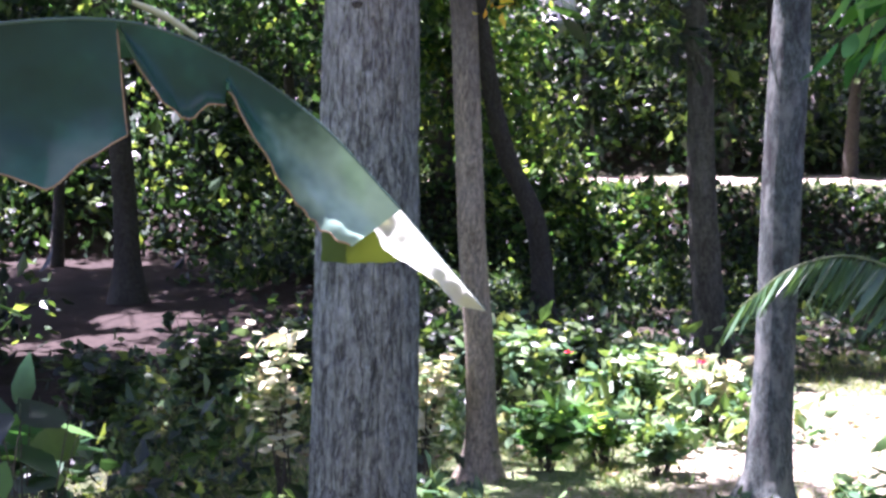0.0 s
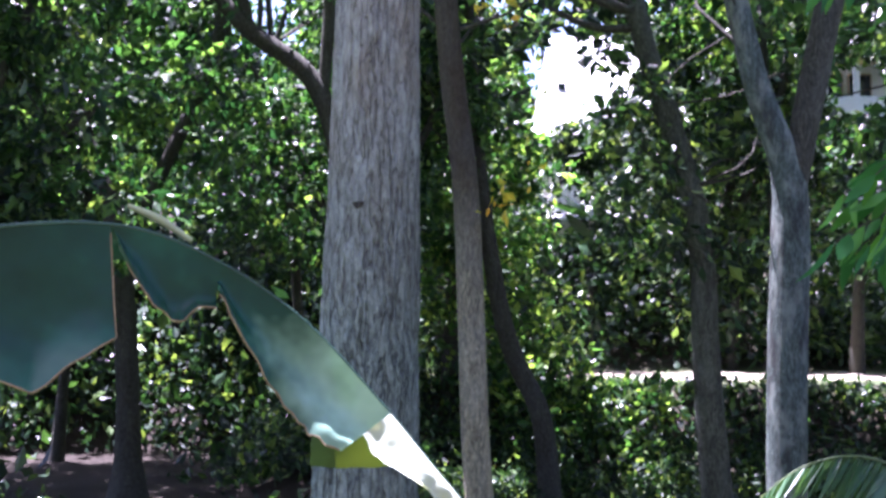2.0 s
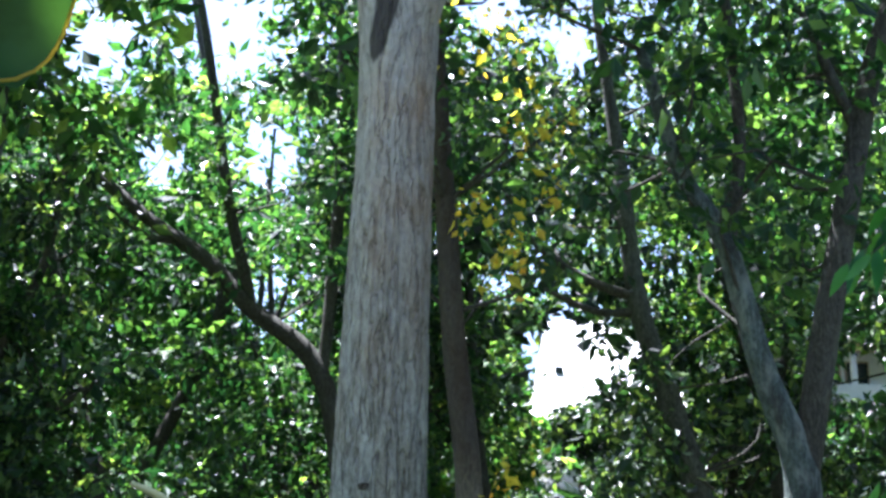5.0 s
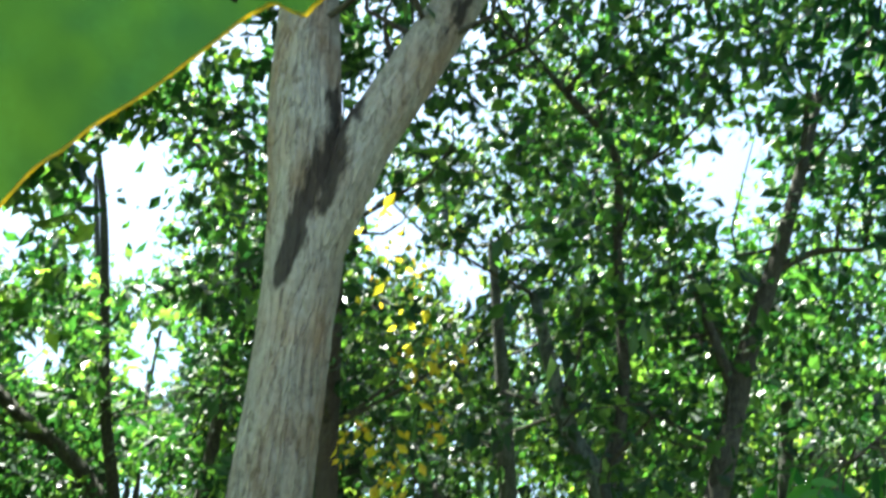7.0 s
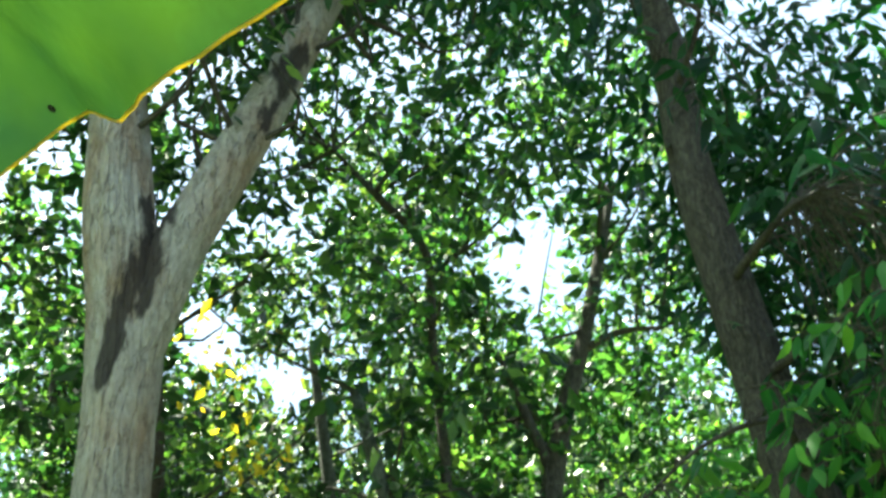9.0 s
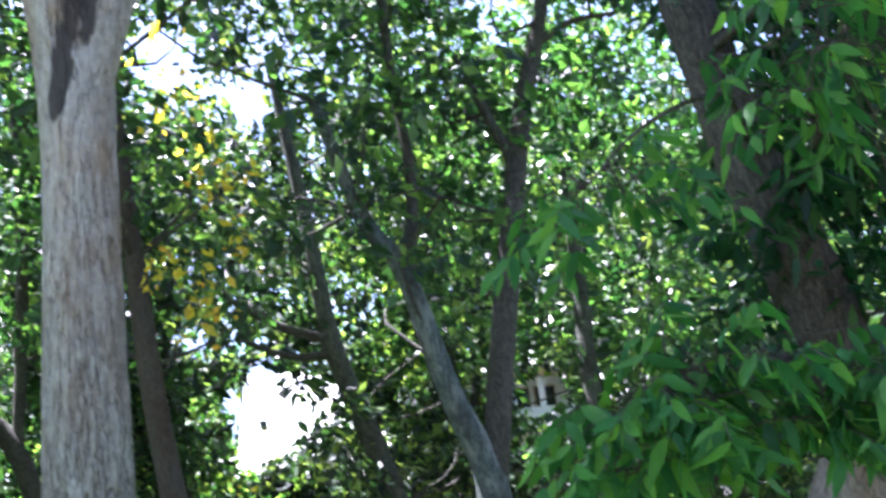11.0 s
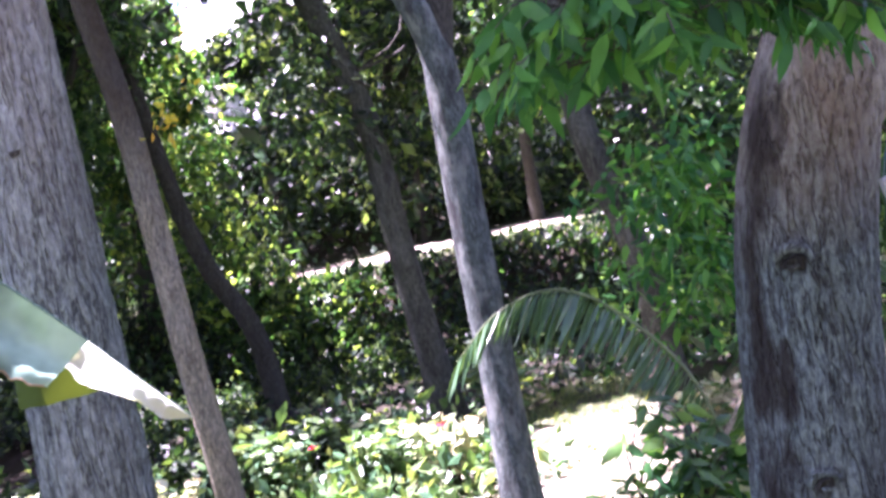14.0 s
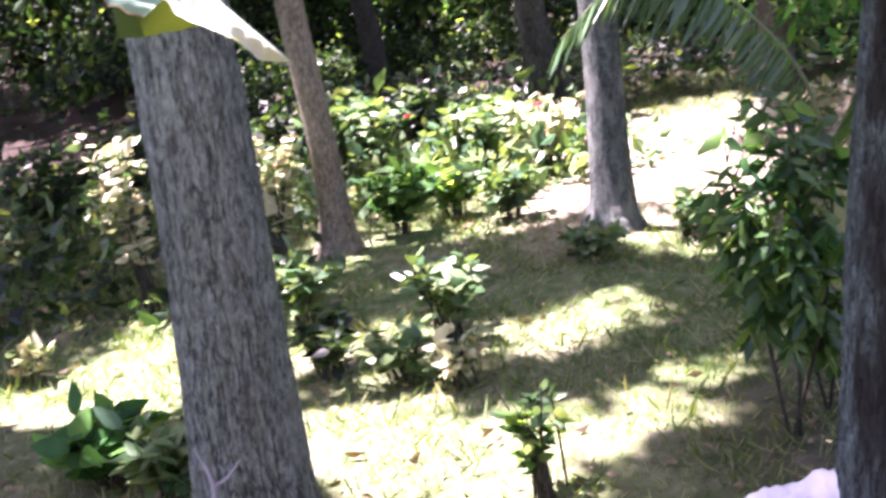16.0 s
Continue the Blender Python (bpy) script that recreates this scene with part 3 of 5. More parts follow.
tree("leaning brown tree behind the palm", (5.75, 13.9, 0), 15,
     [[(5.78, 13.9, -0.1, 0.27), (5.68, 13.8, 0.7, 0.2), (5.48, 13.5, 1.9, 0.17), (5.23, 13.5, 3.0, 0.16), (5.1, 13.5, 3.8, 0.16), (5.0, 13.5, 5.5, 0.12), (5.2, 13.6, 8.5, 0.07)]],
     BARK_BROWN, [((5.4, 13.8, 8.0), (2.4, 2.2, 3.0), 100, 70, 0.36), ((6.6, 13.2, 2.6), (0.9, 0.8, 1.6), 30, 80, 0.28), ((6.6, 17.0, 12.4), (2.6, 2.8, 1.6), 40, 66, 0.45)], LEAF_WOOD, 0.16, False, G, 0, 20, 0.04, 60)
# the limb's darker bark paints the deep shade beside the fork
T_NEAR = tree("thick brown-barked tree with knot scars and leaning fork", (2.47, 5.05, 0), 16,
     [[(2.6, 4.95, -0.1, 0.37), (2.6, 4.93, 0.3, 0.325), (2.64, 4.9, 1.15, 0.3), (2.74, 4.88, 2.05, 0.295), (2.8, 4.86, 2.5, 0.293), (2.92, 4.84, 3.0, 0.288), (3.08, 4.8, 3.4, 0.27), (3.32, 4.8, 3.8, 0.23), (3.62, 4.8, 4.2, 0.2), (4.0, 4.8, 4.8, 0.17), (4.8, 4.9, 6.5, 0.1)],
      [(3.25, 4.85, 3.55, 0.13), (3.08, 4.9, 4.0, 0.17), (2.95, 4.88, 4.5, 0.165), (2.76, 4.8, 5.05, 0.14), (2.64, 4.8, 5.8, 0.125), (2.52, 4.8, 6.7, 0.11), (2.5, 4.8, 7.6, 0.095), (2.3, 4.8, 8.3, 0.08), (2.0, 4.9, 10, 0.04)]],
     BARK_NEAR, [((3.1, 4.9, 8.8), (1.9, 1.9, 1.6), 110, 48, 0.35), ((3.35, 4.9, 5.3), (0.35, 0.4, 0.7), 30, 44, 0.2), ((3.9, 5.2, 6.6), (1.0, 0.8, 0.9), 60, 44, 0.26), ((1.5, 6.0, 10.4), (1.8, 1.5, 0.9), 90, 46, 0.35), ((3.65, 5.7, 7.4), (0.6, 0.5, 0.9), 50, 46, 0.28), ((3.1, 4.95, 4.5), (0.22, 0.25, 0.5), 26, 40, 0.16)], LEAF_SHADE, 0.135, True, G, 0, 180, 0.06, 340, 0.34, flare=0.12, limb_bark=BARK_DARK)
tree("dark slanting tree on the shaded bank", (1.7, 22.2, 0), 17,
     [[(1.8, 22.2, -0.2, 0.22), (1.62, 22, 1.6, 0.18), (1.1, 22, 2.8, 0.17), (0.78, 22, 4.2, 0.15), (0.5, 22, 6.5, 0.11), (0.3, 22.2, 10, 0.06)]],
     BARK_DARK, [((0.4, 22.4, 9.5), (3.0, 2.4, 3.2), 90, 60, 0.5), ((0.4, 21.5, 13.6), (3.2, 3.2, 1.8), 45, 55, 0.55), ((-0.8, 23.6, 13.5), (3.2, 2.6, 1.2), 40, 55, 0.5), ((2.8, 23.6, 13.0), (2.6, 2.4, 1.2), 36, 55, 0.5)], LEAF_DEEP, 0.27, False, G, 30, 14, 0.0, 30)
tree("dark tree on the bare earth under heavy shade", (-6.0, 24.0, 0), 18,
     [[(-6.0, 24, -0.1, 0.42), (-6.0, 24, 0.8, 0.26), (-6.05, 24, 2.4, 0.22), (-6.3, 24, 5, 0.2), (-7.0, 24, 7.0, 0.16), (-7.8, 24, 10, 0.1)],
      [(-6.2, 24, 4.5, 0.14), (-4.4, 24, 8.8, 0.13), (-5.2, 24, 9.9, 0.12), (-6.3, 24, 11.2, 0.1), (-7.7, 24, 12.7, 0.07)],
      [(-4.3, 24, 8.8, 0.11), (-4.2, 24, 10.2, 0.1), (-4.9, 24, 13.2, 0.08), (-5.5, 24, 16, 0.05)]],
     BARK_DARK, [((-6.0, 24, 10.5), (4.0, 3.0, 4.5), 130, 60, 0.5)], LEAF_WOOD, 0.27, False, G, 40, 16, 0.0, 40)

tree("thin leaning tree with a leafy foot beside the lawn", (4.36, 10.5, 0), 20,
     [[(4.36, 10.5, -0.1, 0.07), (5.3, 10.5, 1.1, 0.06), (6.4, 10.5, 2.4, 0.055), (7.4, 10.5, 3.55, 0.055), (8.5, 10.5, 4.8, 0.05), (9.8, 10.6, 6.6, 0.03)]],
     BARK_TAN, [((4.5, 10.0, 2.45), (0.42, 0.4, 1.05), 70, 16, 0.17), ((9.4, 10.6, 6.6), (1.2, 1.0, 1.0), 24, 40, 0.3)], LEAF_FRESH, 0.17, True, G, 0, 12, 0.02, 30, 0.36)

tree("dark tree with long bare slanting limbs behind the tall tree", (-1.3, 19.0, 0), 21,
     [[(-1.3, 19, -0.1, 0.24), (-1.35, 19, 3.0, 0.18), (-1.6, 19, 5.5, 0.16), (-2.05, 19, 6.9, 0.15), (-3.05, 19, 7.7, 0.13), (-3.75, 19, 8.45, 0.12), (-4.65, 19, 9.05, 0.11), (-5.75, 19, 9.95, 0.09), (-6.7, 19, 10.7, 0.05)],
      [(-3.0, 19, 7.65, 0.09), (-3.2, 19, 8.4, 0.1), (-3.5, 19, 9.5, 0.09), (-4.05, 19, 12.4, 0.07), (-4.5, 19, 14.1, 0.04)],
      [(-1.9, 19, 6.5, 0.09), (-1.75, 19, 9.5, 0.1), (-1.85, 19, 12.6, 0.08), (-2.55, 19, 13.8, 0.06), (-3.5, 19, 14.9, 0.03)],
      [(-1.85, 19, 12.5, 0.05), (-2.0, 19, 14.2, 0.04), (-2.6, 19, 15.5, 0.02)],
      [(-4.2, 19, 8.75, 0.06), (-4.7, 18.9, 8.8, 0.05), (-5.4, 18.9, 9.3, 0.03)]],
     BARK_DARK, [((-2.6, 19.4, 11.2), (3.2, 2.2, 4.0), 105, 80, 0.37)], LEAF_WOOD, 0.17, False, G, 40, 14, 0.0, 40)

# wide crowns added to shade the lawn, some wholly out of view
for i, (x, y, zc, rr, rz) in enumerate([(-6.8, 10.5, 10.5, 4.0, 2.6), (-5.6, 14.5, 12.0, 4.2, 2.8), (-2.4, 13.8, 14.0, 3.6, 2.0), (-8.5, 7.0, 11.0, 3.6, 2.6), (-9.5, 15.0, 12.0, 4.0, 3.0), (-3.0, 8.6, 13.5, 3.4, 1.8), (-8.5, 26.0, 12.0, 4.0, 2.4), (-11.5, 23.0, 11.0, 3.6, 2.2), (-9.0, 29.5, 13.0, 3.6, 2.0), (-0.8, 8.0, 15.5, 4.2, 1.1), (-1.0, 10.6, 17.0, 3.6, 1.0)]):
    rx = -6.5 - 0.4 * (i % 8) if x > -5 else x - 3.8 if y > 18 else x
    tree("tall wide-crowned tree added to shade the lawn", (rx, y, 0), 90 + i,
         [[(rx, y, -0.2, 0.3), (rx + (x - rx) * 0.05, y, 3, 0.22), (rx + (x - rx) * 0.15, y, zc * 0.7, 0.17), (x, y, zc, 0.1)]],
         BARK_DARK, [((x, y, zc), (rr, rr, rz), int((34 if y < 18 else 30) * rr), 60, 0.55)], (LEAF_WOOD, LEAF_LIME)[i % 2], 0.27, False, "garden trees", 40, 14, 0.0, 24)

# ---- unseen wall behind the viewer, added to block sky light ----
BLOCK_WALL = plain_mat("block_wall_stucco", (0.2, 0.18, 0.155), 0.85, 0.12, 2.5, 0.1)
wv = [(x, y, z) for y in (-1.9, -2.1) for x, z in ((-16, -0.2), (16, -0.2), (16, 7.5), (-16, 7.5))]
tagged(new("wall_south", raw_mesh("wall_south", wv, [(3, 2, 1, 0), (4, 5, 6, 7), (0, 1, 5, 4), (1, 2, 6, 5), (2, 3, 7, 6), (3, 0, 4, 7)], BLOCK_WALL)), "unseen plain wall added behind the viewer to block sky light", "wall", kind="structure")

# trees that close the garden: (x, y, height of the crown's middle, crown radii)
WOODS = [(-1.6, 21.5, 6.8, 2.6, 3.4), (0.0, 26.4, 6.4, 2.4, 3.0), (5.26, 26.0, 7.0, 2.4, 3.4), (7.4, 33.5, 8.5, 2.2, 3.6), (9.6, 30.0, 6.6, 2.4, 2.6), (14.4, 31.5, 9.0, 2.0, 4.0), (-6.4, 17.5, 5.5, 2.2, 3.2), (8.0, 18.0, 6.5, 2.6, 4.0), (-11, 24, 7, 3, 5), (-13, 27, 9, 3.6, 5.5), (-9.5, 31, 10, 3.6, 6.0), (-3.2, 29, 10, 3.4, 6.0), (-0.2, 33, 13, 3.0, 5.0), (6.53, 24.5, 11.5, 3.0, 4.6), (9.2, 23, 8.5, 3.0, 5.0),
         (8.5, 33, 15, 3.4, 4.0), (13.5, 27, 10, 3.6, 6.0), (16, 21, 9, 3.6, 6.0), (12.5, 17, 8, 3.0, 5.0), (9.0, 11.5, 7.5, 2.4, 4.2),
         (-7.2, 17, 7.5, 2.6, 4.8), (-10, 20, 8, 3.0, 5.5), (14, 37, 16, 4.0, 5.0), (19, 31, 12, 4, 7), (-6, 38, 14, 4, 7), (4.5, 46, 10, 4.5, 8), (-14, 40, 12, 5, 8), (10, 48, 10, 4, 8),
         (22, 42, 13, 5, 9), (-1, 50, 11, 4.5, 8), (16, 52, 12, 5, 9), (-9, 52, 12, 5, 9)]
rng_woods = random.Random(5)
for i, (x, y, zc, rr, rz) in enumerate(WOODS):
    g0 = float(height(x, y))
    lean = rng_woods.uniform(-1.2, 1.2)
    leaf = (LEAF_WOOD, LEAF_LIME, LEAF_DEEP, LEAF_LIME)[i % 4] if x > 2 and not (7 < x < 13 and y < 24) else LEAF_DEEP if x > 2 else (LEAF_WOOD, LEAF_LIME, LEAF_DEEP)[i % 3]
    top = zc + rz * 0.6
    near_leaf = 0.165 if y < 22 else 0.205 if y < 36 else 0.32
    tree("leafy tree closing the view behind the garden", (x, y, g0), 40 + i,
         [[(x, y, g0 - 0.2, 0.2), (x + lean * 0.15, y, g0 + 2, 0.13), (x + lean * 0.5, y, (g0 + zc) / 2 + 1, 0.11), (x + lean, y, zc, 0.08), (x + lean * 1.3, y, top, 0.05)],
          [(x + lean * 0.5, y, (g0 + zc) / 2 + 1, 0.1), (x + lean * 0.5 + 1.2, y, zc, 0.07), (x + 1.8, y, top - 1, 0.03)],
          [(x + lean * 0.4, y, (g0 + zc) / 2, 0.1), (x + lean * 0.4 - 1.1, y, zc - 0.5, 0.07), (x - 1.9, y, top - 1, 0.03)]],
         BARK_DARK, [((x, y, zc), (rr, rr * 0.8, rz), int(36 * rr), 96, 0.155 * rr ** 0.8)], leaf, near_leaf, False, "woodland trees", 30, 10, 0.0, 20)


tree("small dark-leaved tree before the white house", (3.9, 37.4, float(height(3.9, 37.4))), 22,
     [[(3.9, 37.4, float(height(3.9, 37.4)) - 0.2, 0.12), (3.95, 37.4, 6.6, 0.09), (3.9, 37.4, 8.6, 0.05)]],
     BARK_DARK, [((3.95, 37.4, 8.7), (1.2, 0.8, 0.65), 30, 64, 0.3)], LEAF_DEEP, 0.24, False, "woodland trees", 12, 10, 0.0, 16)

# two trees added to darken the hillside bushes with their shade
for label, at, trunk, top, seed in (("tall tree added so that its wide crown shades the hillside", (-1.2, 38.0), (-1.2, 0.5), (2.6, 37.4, 15.6), 23),
                                    ("tall tree added so that its wide crown shades the hillside", (10.0, 38.5), (10.0, 9.4), (7.6, 36.8, 15.4), 24)):
    g0 = float(height(*at))
    tree(label, (*at, g0), seed,
         [[(*at, g0 - 0.2, 0.24), (at[0], at[1], 9.0, 0.2), ((at[0] + trunk[1]) / 2, at[1], 12.5, 0.17), (trunk[1], at[1] - 0.3, 14.6, 0.12), (*top, 0.05)]],
         BARK_DARK, [(top, (3.6, 2.8, 1.1), 50, 64, 0.5)], LEAF_DEEP, 0.24, False, "woodland trees", 30, 12, 0.0, 24)
tree("low lime-green tree beyond the banana plant", (8.6, 11.8, 0), 25,
     [[(8.6, 11.8, -0.1, 0.1), (8.6, 11.8, 1.4, 0.08), (8.5, 11.8, 3.4, 0.05)], [(8.6, 11.8, 1.2, 0.05), (8.1, 11.8, 2.4, 0.04), (7.7, 11.8, 3.0, 0.02)]],
     BARK_TAN, [((8.3, 11.8, 3.0), (1.5, 1.0, 1.4), 60, 60, 0.3)], LEAF_LIME, 0.15, False, "woodland trees", 20, 10, 0.0, 20)

# ---- undergrowth ----
def shrub(name, label, at, seed, height_m, radius, leaf, size, stems=6, per=9, near=True, group="", width=0.5, droop=0.2, category="shrub"):
    """A shrub of thin stems with leaves along their upper parts."""
    rng = np.random.default_rng(seed)
    z0 = float(height(at[0], at[1]))
    t = thing(name, label, category, (at[0], at[1], z0), group)
    ps, ds = [], []
    for k in range(stems):
        a, lean = rng.uniform(0, 6.283), rng.uniform(0.25, 1.0) * radius
        tip = np.array([at[0] + math.cos(a) * lean, at[1] + math.sin(a) * lean, z0 + height_m * rng.uniform(0.65, 1.0)])
        foot = np.array([at[0] + rng.normal() * 0.05, at[1] + rng.normal() * 0.05, z0 - 0.06])
        mid = (foot + tip) / 2 + np.array([0, 0, 0.12 * height_m])
        part("stem", limb_mesh("stem", [(*foot, 0.007 + 0.004 * height_m), (*mid, 0.007), (*tip, 0.003)], BARK_DARK, 8, 6), t)
        s = spline([foot, mid, tip], 20)[6:]
        idx = rng.integers(0, len(s), per)
        p = s[idx] + rng.normal(size=(per, 3)) * 0.05 * radius
        ps.append(p)
        out = rng.normal(size=(per, 3))
        out[:, 2] = np.abs(out[:, 2]) * 0.5 - droop
        ds.append(unit(out))
    f = blades if near else kites
    tagged(part("foliage", f("foliage", np.vstack(ps), np.vstack(ds), size, leaf, rng, width), t), kind="stuff")
    return t


SHRUBS = [
    ("croton", "variegated croton bush with cream and orange leaves in sun", (-1.38, 10.6), 1.6, 0.26, LEAF_VARIEGATED, 0.15, 8, 14),
    ("croton", "variegated croton bush with cream and orange leaves in sun", (-0.2, 11.2), 1.3, 0.36, LEAF_VARIEGATED, 0.15, 9, 14),
    ("shrub", "leafy green shrub beside the slender tree", (-0.02, 9.2), 0.62, 0.3, LEAF_SHRUB, 0.17, 8, 10),
    ("shrub", "low broad-leaved plant in dappled sun", (0.95, 8.5), 0.6, 0.32, LEAF_SHRUB, 0.16, 8, 10),
    ("shrub", "broad-leaved green shrub at the foot of the slender tree", (0.95, 11.6), 0.7, 0.4, LEAF_BROAD, 0.2, 8, 12),
    ("shrub", "yellow-green low plant on the sunlit lawn", (1.55, 12.0), 0.5, 0.35, LEAF_LIME, 0.18, 8, 12),
    ("shrub", "yellow-green low plant on the sunlit lawn", (2.05, 11.6), 0.45, 0.3, LEAF_SHRUB, 0.16, 8, 12),
    ("shrub", "pale sunlit leafy plant in the garden bed", (1.0, 14.0), 1.0, 0.45, LEAF_SHRUB, 0.18, 9, 13),
    ("shrub", "pale sunlit leafy plant in the garden bed", (0.55, 14.6), 1.1, 0.45, LEAF_SHRUB, 0.18, 9, 13),
    ("shrub", "pale sunlit leafy plant in the garden bed", (2.1, 13.6), 0.8, 0.5, LEAF_SHRUB, 0.2, 10, 13),
    ("shrub", "pale sunlit leafy plant in the garden bed", (2.8, 13.5), 0.8, 0.5, LEAF_VARIEGATED, 0.2, 10, 13),
    ("shrub", "pale sunlit leafy plant in the garden bed", (2.5, 14.4), 0.8, 0.5, LEAF_SHRUB, 0.2, 10, 13),
    ("shrub", "dark leafy shrub in the shaded bed", (1.7, 15.2), 0.9, 0.55, LEAF_DEEP, 0.2, 10, 14),
    ("shrub", "dark leafy shrub in the shaded bed", (0.2, 15.5), 1.0, 0.6, LEAF_DEEP, 0.2, 10, 14),
    ("shrub", "dark leafy shrub in the shaded bed", (-2.6, 13.5), 1.2, 0.6, LEAF_DEEP, 0.18, 12, 14),
    ("shrub", "dark leafy shrub in the shaded bed", (-1.7, 14.2), 1.1, 0.6, LEAF_DEEP, 0.18, 12, 14),
    ("shrub", "dark leafy shrub in the shaded bed", (-3.6, 12.8), 1.0, 0.6, LEAF_DEEP, 0.18, 12, 14),
    ("shrub", "small star of pale leaves over the dark lawn", (-2.08, 9.2), 0.3, 0.12, LEAF_VARIEGATED, 0.16, 4, 3),
    ("shrub", "strap-leaved green plant at the tree's foot", (-1.35, 7.1), 0.42, 0.4, LEAF_FRESH, 0.26, 8, 5),
    ("shrub", "strap-leaved green plant at the tree's foot", (-0.95, 6.8), 0.4, 0.3, LEAF_SHRUB, 0.2, 8, 8),
    ("shrub", "low weeds in the sunlit lawn", (0.55, 7.9), 0.35, 0.3, LEAF_SHRUB, 0.14, 7, 8),
    ("shrub", "low weeds in the sunlit lawn", (0.05, 8.2), 0.4, 0.3, LEAF_DEEP, 0.14, 8, 9),
    ("shrub", "low weeds in the sunlit lawn", (0.85, 7.6), 0.35, 0.22, LEAF_VARIEGATED, 0.14, 6, 6),
    ("shrub", "small leafy plant beside the forked tree", (3.25, 10.0), 0.4, 0.3, LEAF_SHRUB, 0.15, 6, 8),
    ("shrub", "small leafy plant beside the forked tree", (2.35, 9.9), 0.25, 0.3, LEAF_SHRUB, 0.15, 6, 8),
    ("shrub", "sunlit leafy plant at the lawn's far edge", (4.3, 16.6), 0.9, 0.5, LEAF_SHRUB, 0.2, 9, 12),
    ("shrub", "sunlit leafy plant at the lawn's far edge", (5.8, 13.0), 0.5, 0.4, LEAF_VARIEGATED, 0.18, 8, 10),
]
for i, (nm, lab, at, h, r, leaf, size, stems, per) in enumerate(SHRUBS):
    shrub(nm, lab, at, 200 + i, h, r, leaf, size, stems + 4, per + 6, group="garden shrubs")


def broad_bush(label, at, seed, centre, radii, tips, size, leaf, stems=5):
    """A bush of thin stems that end in whorls of broad drooping leaves."""
    rng = np.random.default_rng(seed)
    z0 = float(height(*at))
    t = thing("leafy_bush", label, "shrub", (*at, z0))
    q = unit(rng.normal(size=(tips, 3))) * rng.uniform(0.35, 1.0, (tips, 1)) * np.array(radii) + np.array(centre)
    heads = []
    for k in range(stems):
        a = k * 2.4
        head = np.array(centre) + np.array([math.cos(a) * radii[0], math.sin(a) * radii[1], radii[2] * rng.uniform(0.1, 0.9)]) * 0.7
        foot = np.array([at[0] + rng.normal() * 0.04, at[1] + rng.normal() * 0.04, z0 - 0.06])
        bend = foot * 0.45 + head * 0.55 + np.array([rng.normal() * 0.07, rng.normal() * 0.07, 0.05])
        part("stem", limb_mesh("stem", [(*foot, 0.013), (*bend, 0.009), (*head, 0.004)], BARK_DARK, 12, 6), t)
        heads.append(spline([foot, bend, head], 24)[8:])
    heads = np.vstack(heads)
    lines, ps, ds = [], [], []
    for c in q:
        b = heads[np.argmin(np.linalg.norm(heads - c + (0, 0, 0.25), axis=1))]
        lines.append([(*b, 0.005), (*((b + c) / 2 + np.array([0, 0, 0.04])), 0.004), (*c, 0.002)])
        out = unit(c - np.array(centre) + rng.normal(size=3) * 0.2)
        turn = rng.uniform(0, 6.28)
        for k in range(rng.integers(5, 8)):
            a = turn + k * 2.4
            ps.append(c - np.array([0, 0, 0.02 * k]))
            ds.append(unit(np.array([math.cos(a), math.sin(a), -rng.uniform(0.1, 0.9)]) + out * 0.5))
    tagged(part("branchwork", many_tubes("branchwork", lines, BARK_DARK), t), kind="stuff")
    tagged(part("foliage", blades("foliage", np.array(ps), np.array(ds), size, leaf, rng, 0.42, 0.5, 0.35, 0.6, 0.42), t), kind="stuff")


broad_bush("tall bush of broad drooping leaves against the thick trunk", (2.48, 5.95), 301, (2.42, 5.85, 1.25), (0.4, 0.32, 0.72), 105, 0.145, LEAF_BROAD, 3)
broad_bush("low leafy bush at the foot of the thick trunk", (2.75, 6.15), 302, (2.7, 6.1, 0.7), (0.3, 0.25, 0.4), 30, 0.14, LEAF_BROAD, 2)


def undergrowth(name, label, seed, xs, ys, count, tall, leaf, size, per=110, r=0.55):
    """Bushes too many to count, on the bank and behind the path."""
    rng = np.random.default_rng(seed)
    c = np.stack([rng.uniform(*xs, count), rng.uniform(*ys, count)], 1)
    z = height(c[:, 0], c[:, 1])
    idx = np.repeat(np.arange(count), rng.poisson(per, count))
    h = rng.uniform(0.25, 1, count) * tall
    p = np.stack([c[idx, 0], c[idx, 1], z[idx]], 1) + rng.normal(size=(len(idx), 3)) * (r, r, 0.2) + np.stack([0 * idx, 0 * idx, rng.random(len(idx)) * h[idx]], 1)
    p[:, 2] = np.maximum(p[:, 2], height(p[:, 0], p[:, 1]) + 0.03)
    d = unit(rng.normal(size=p.shape) + (0, 0, 0.2))
    if name in ("bank_bushes", "lime_bushes"):
        low = p[:, 2] < 3.02 - 0.034 * p[:, 1]
        p, d = p[low | (p[:, 0] < 3.0)], d[low | (p[:, 0] < 3.0)]
    k = open_to_sun(p, rng, 0.3) | (p[:, 2] - height(p[:, 0], p[:, 1]) < 0.5)
    tagged(new(name, kites(name, p[k], d[k], size, leaf, rng)), label, "undergrowth", kind="stuff")


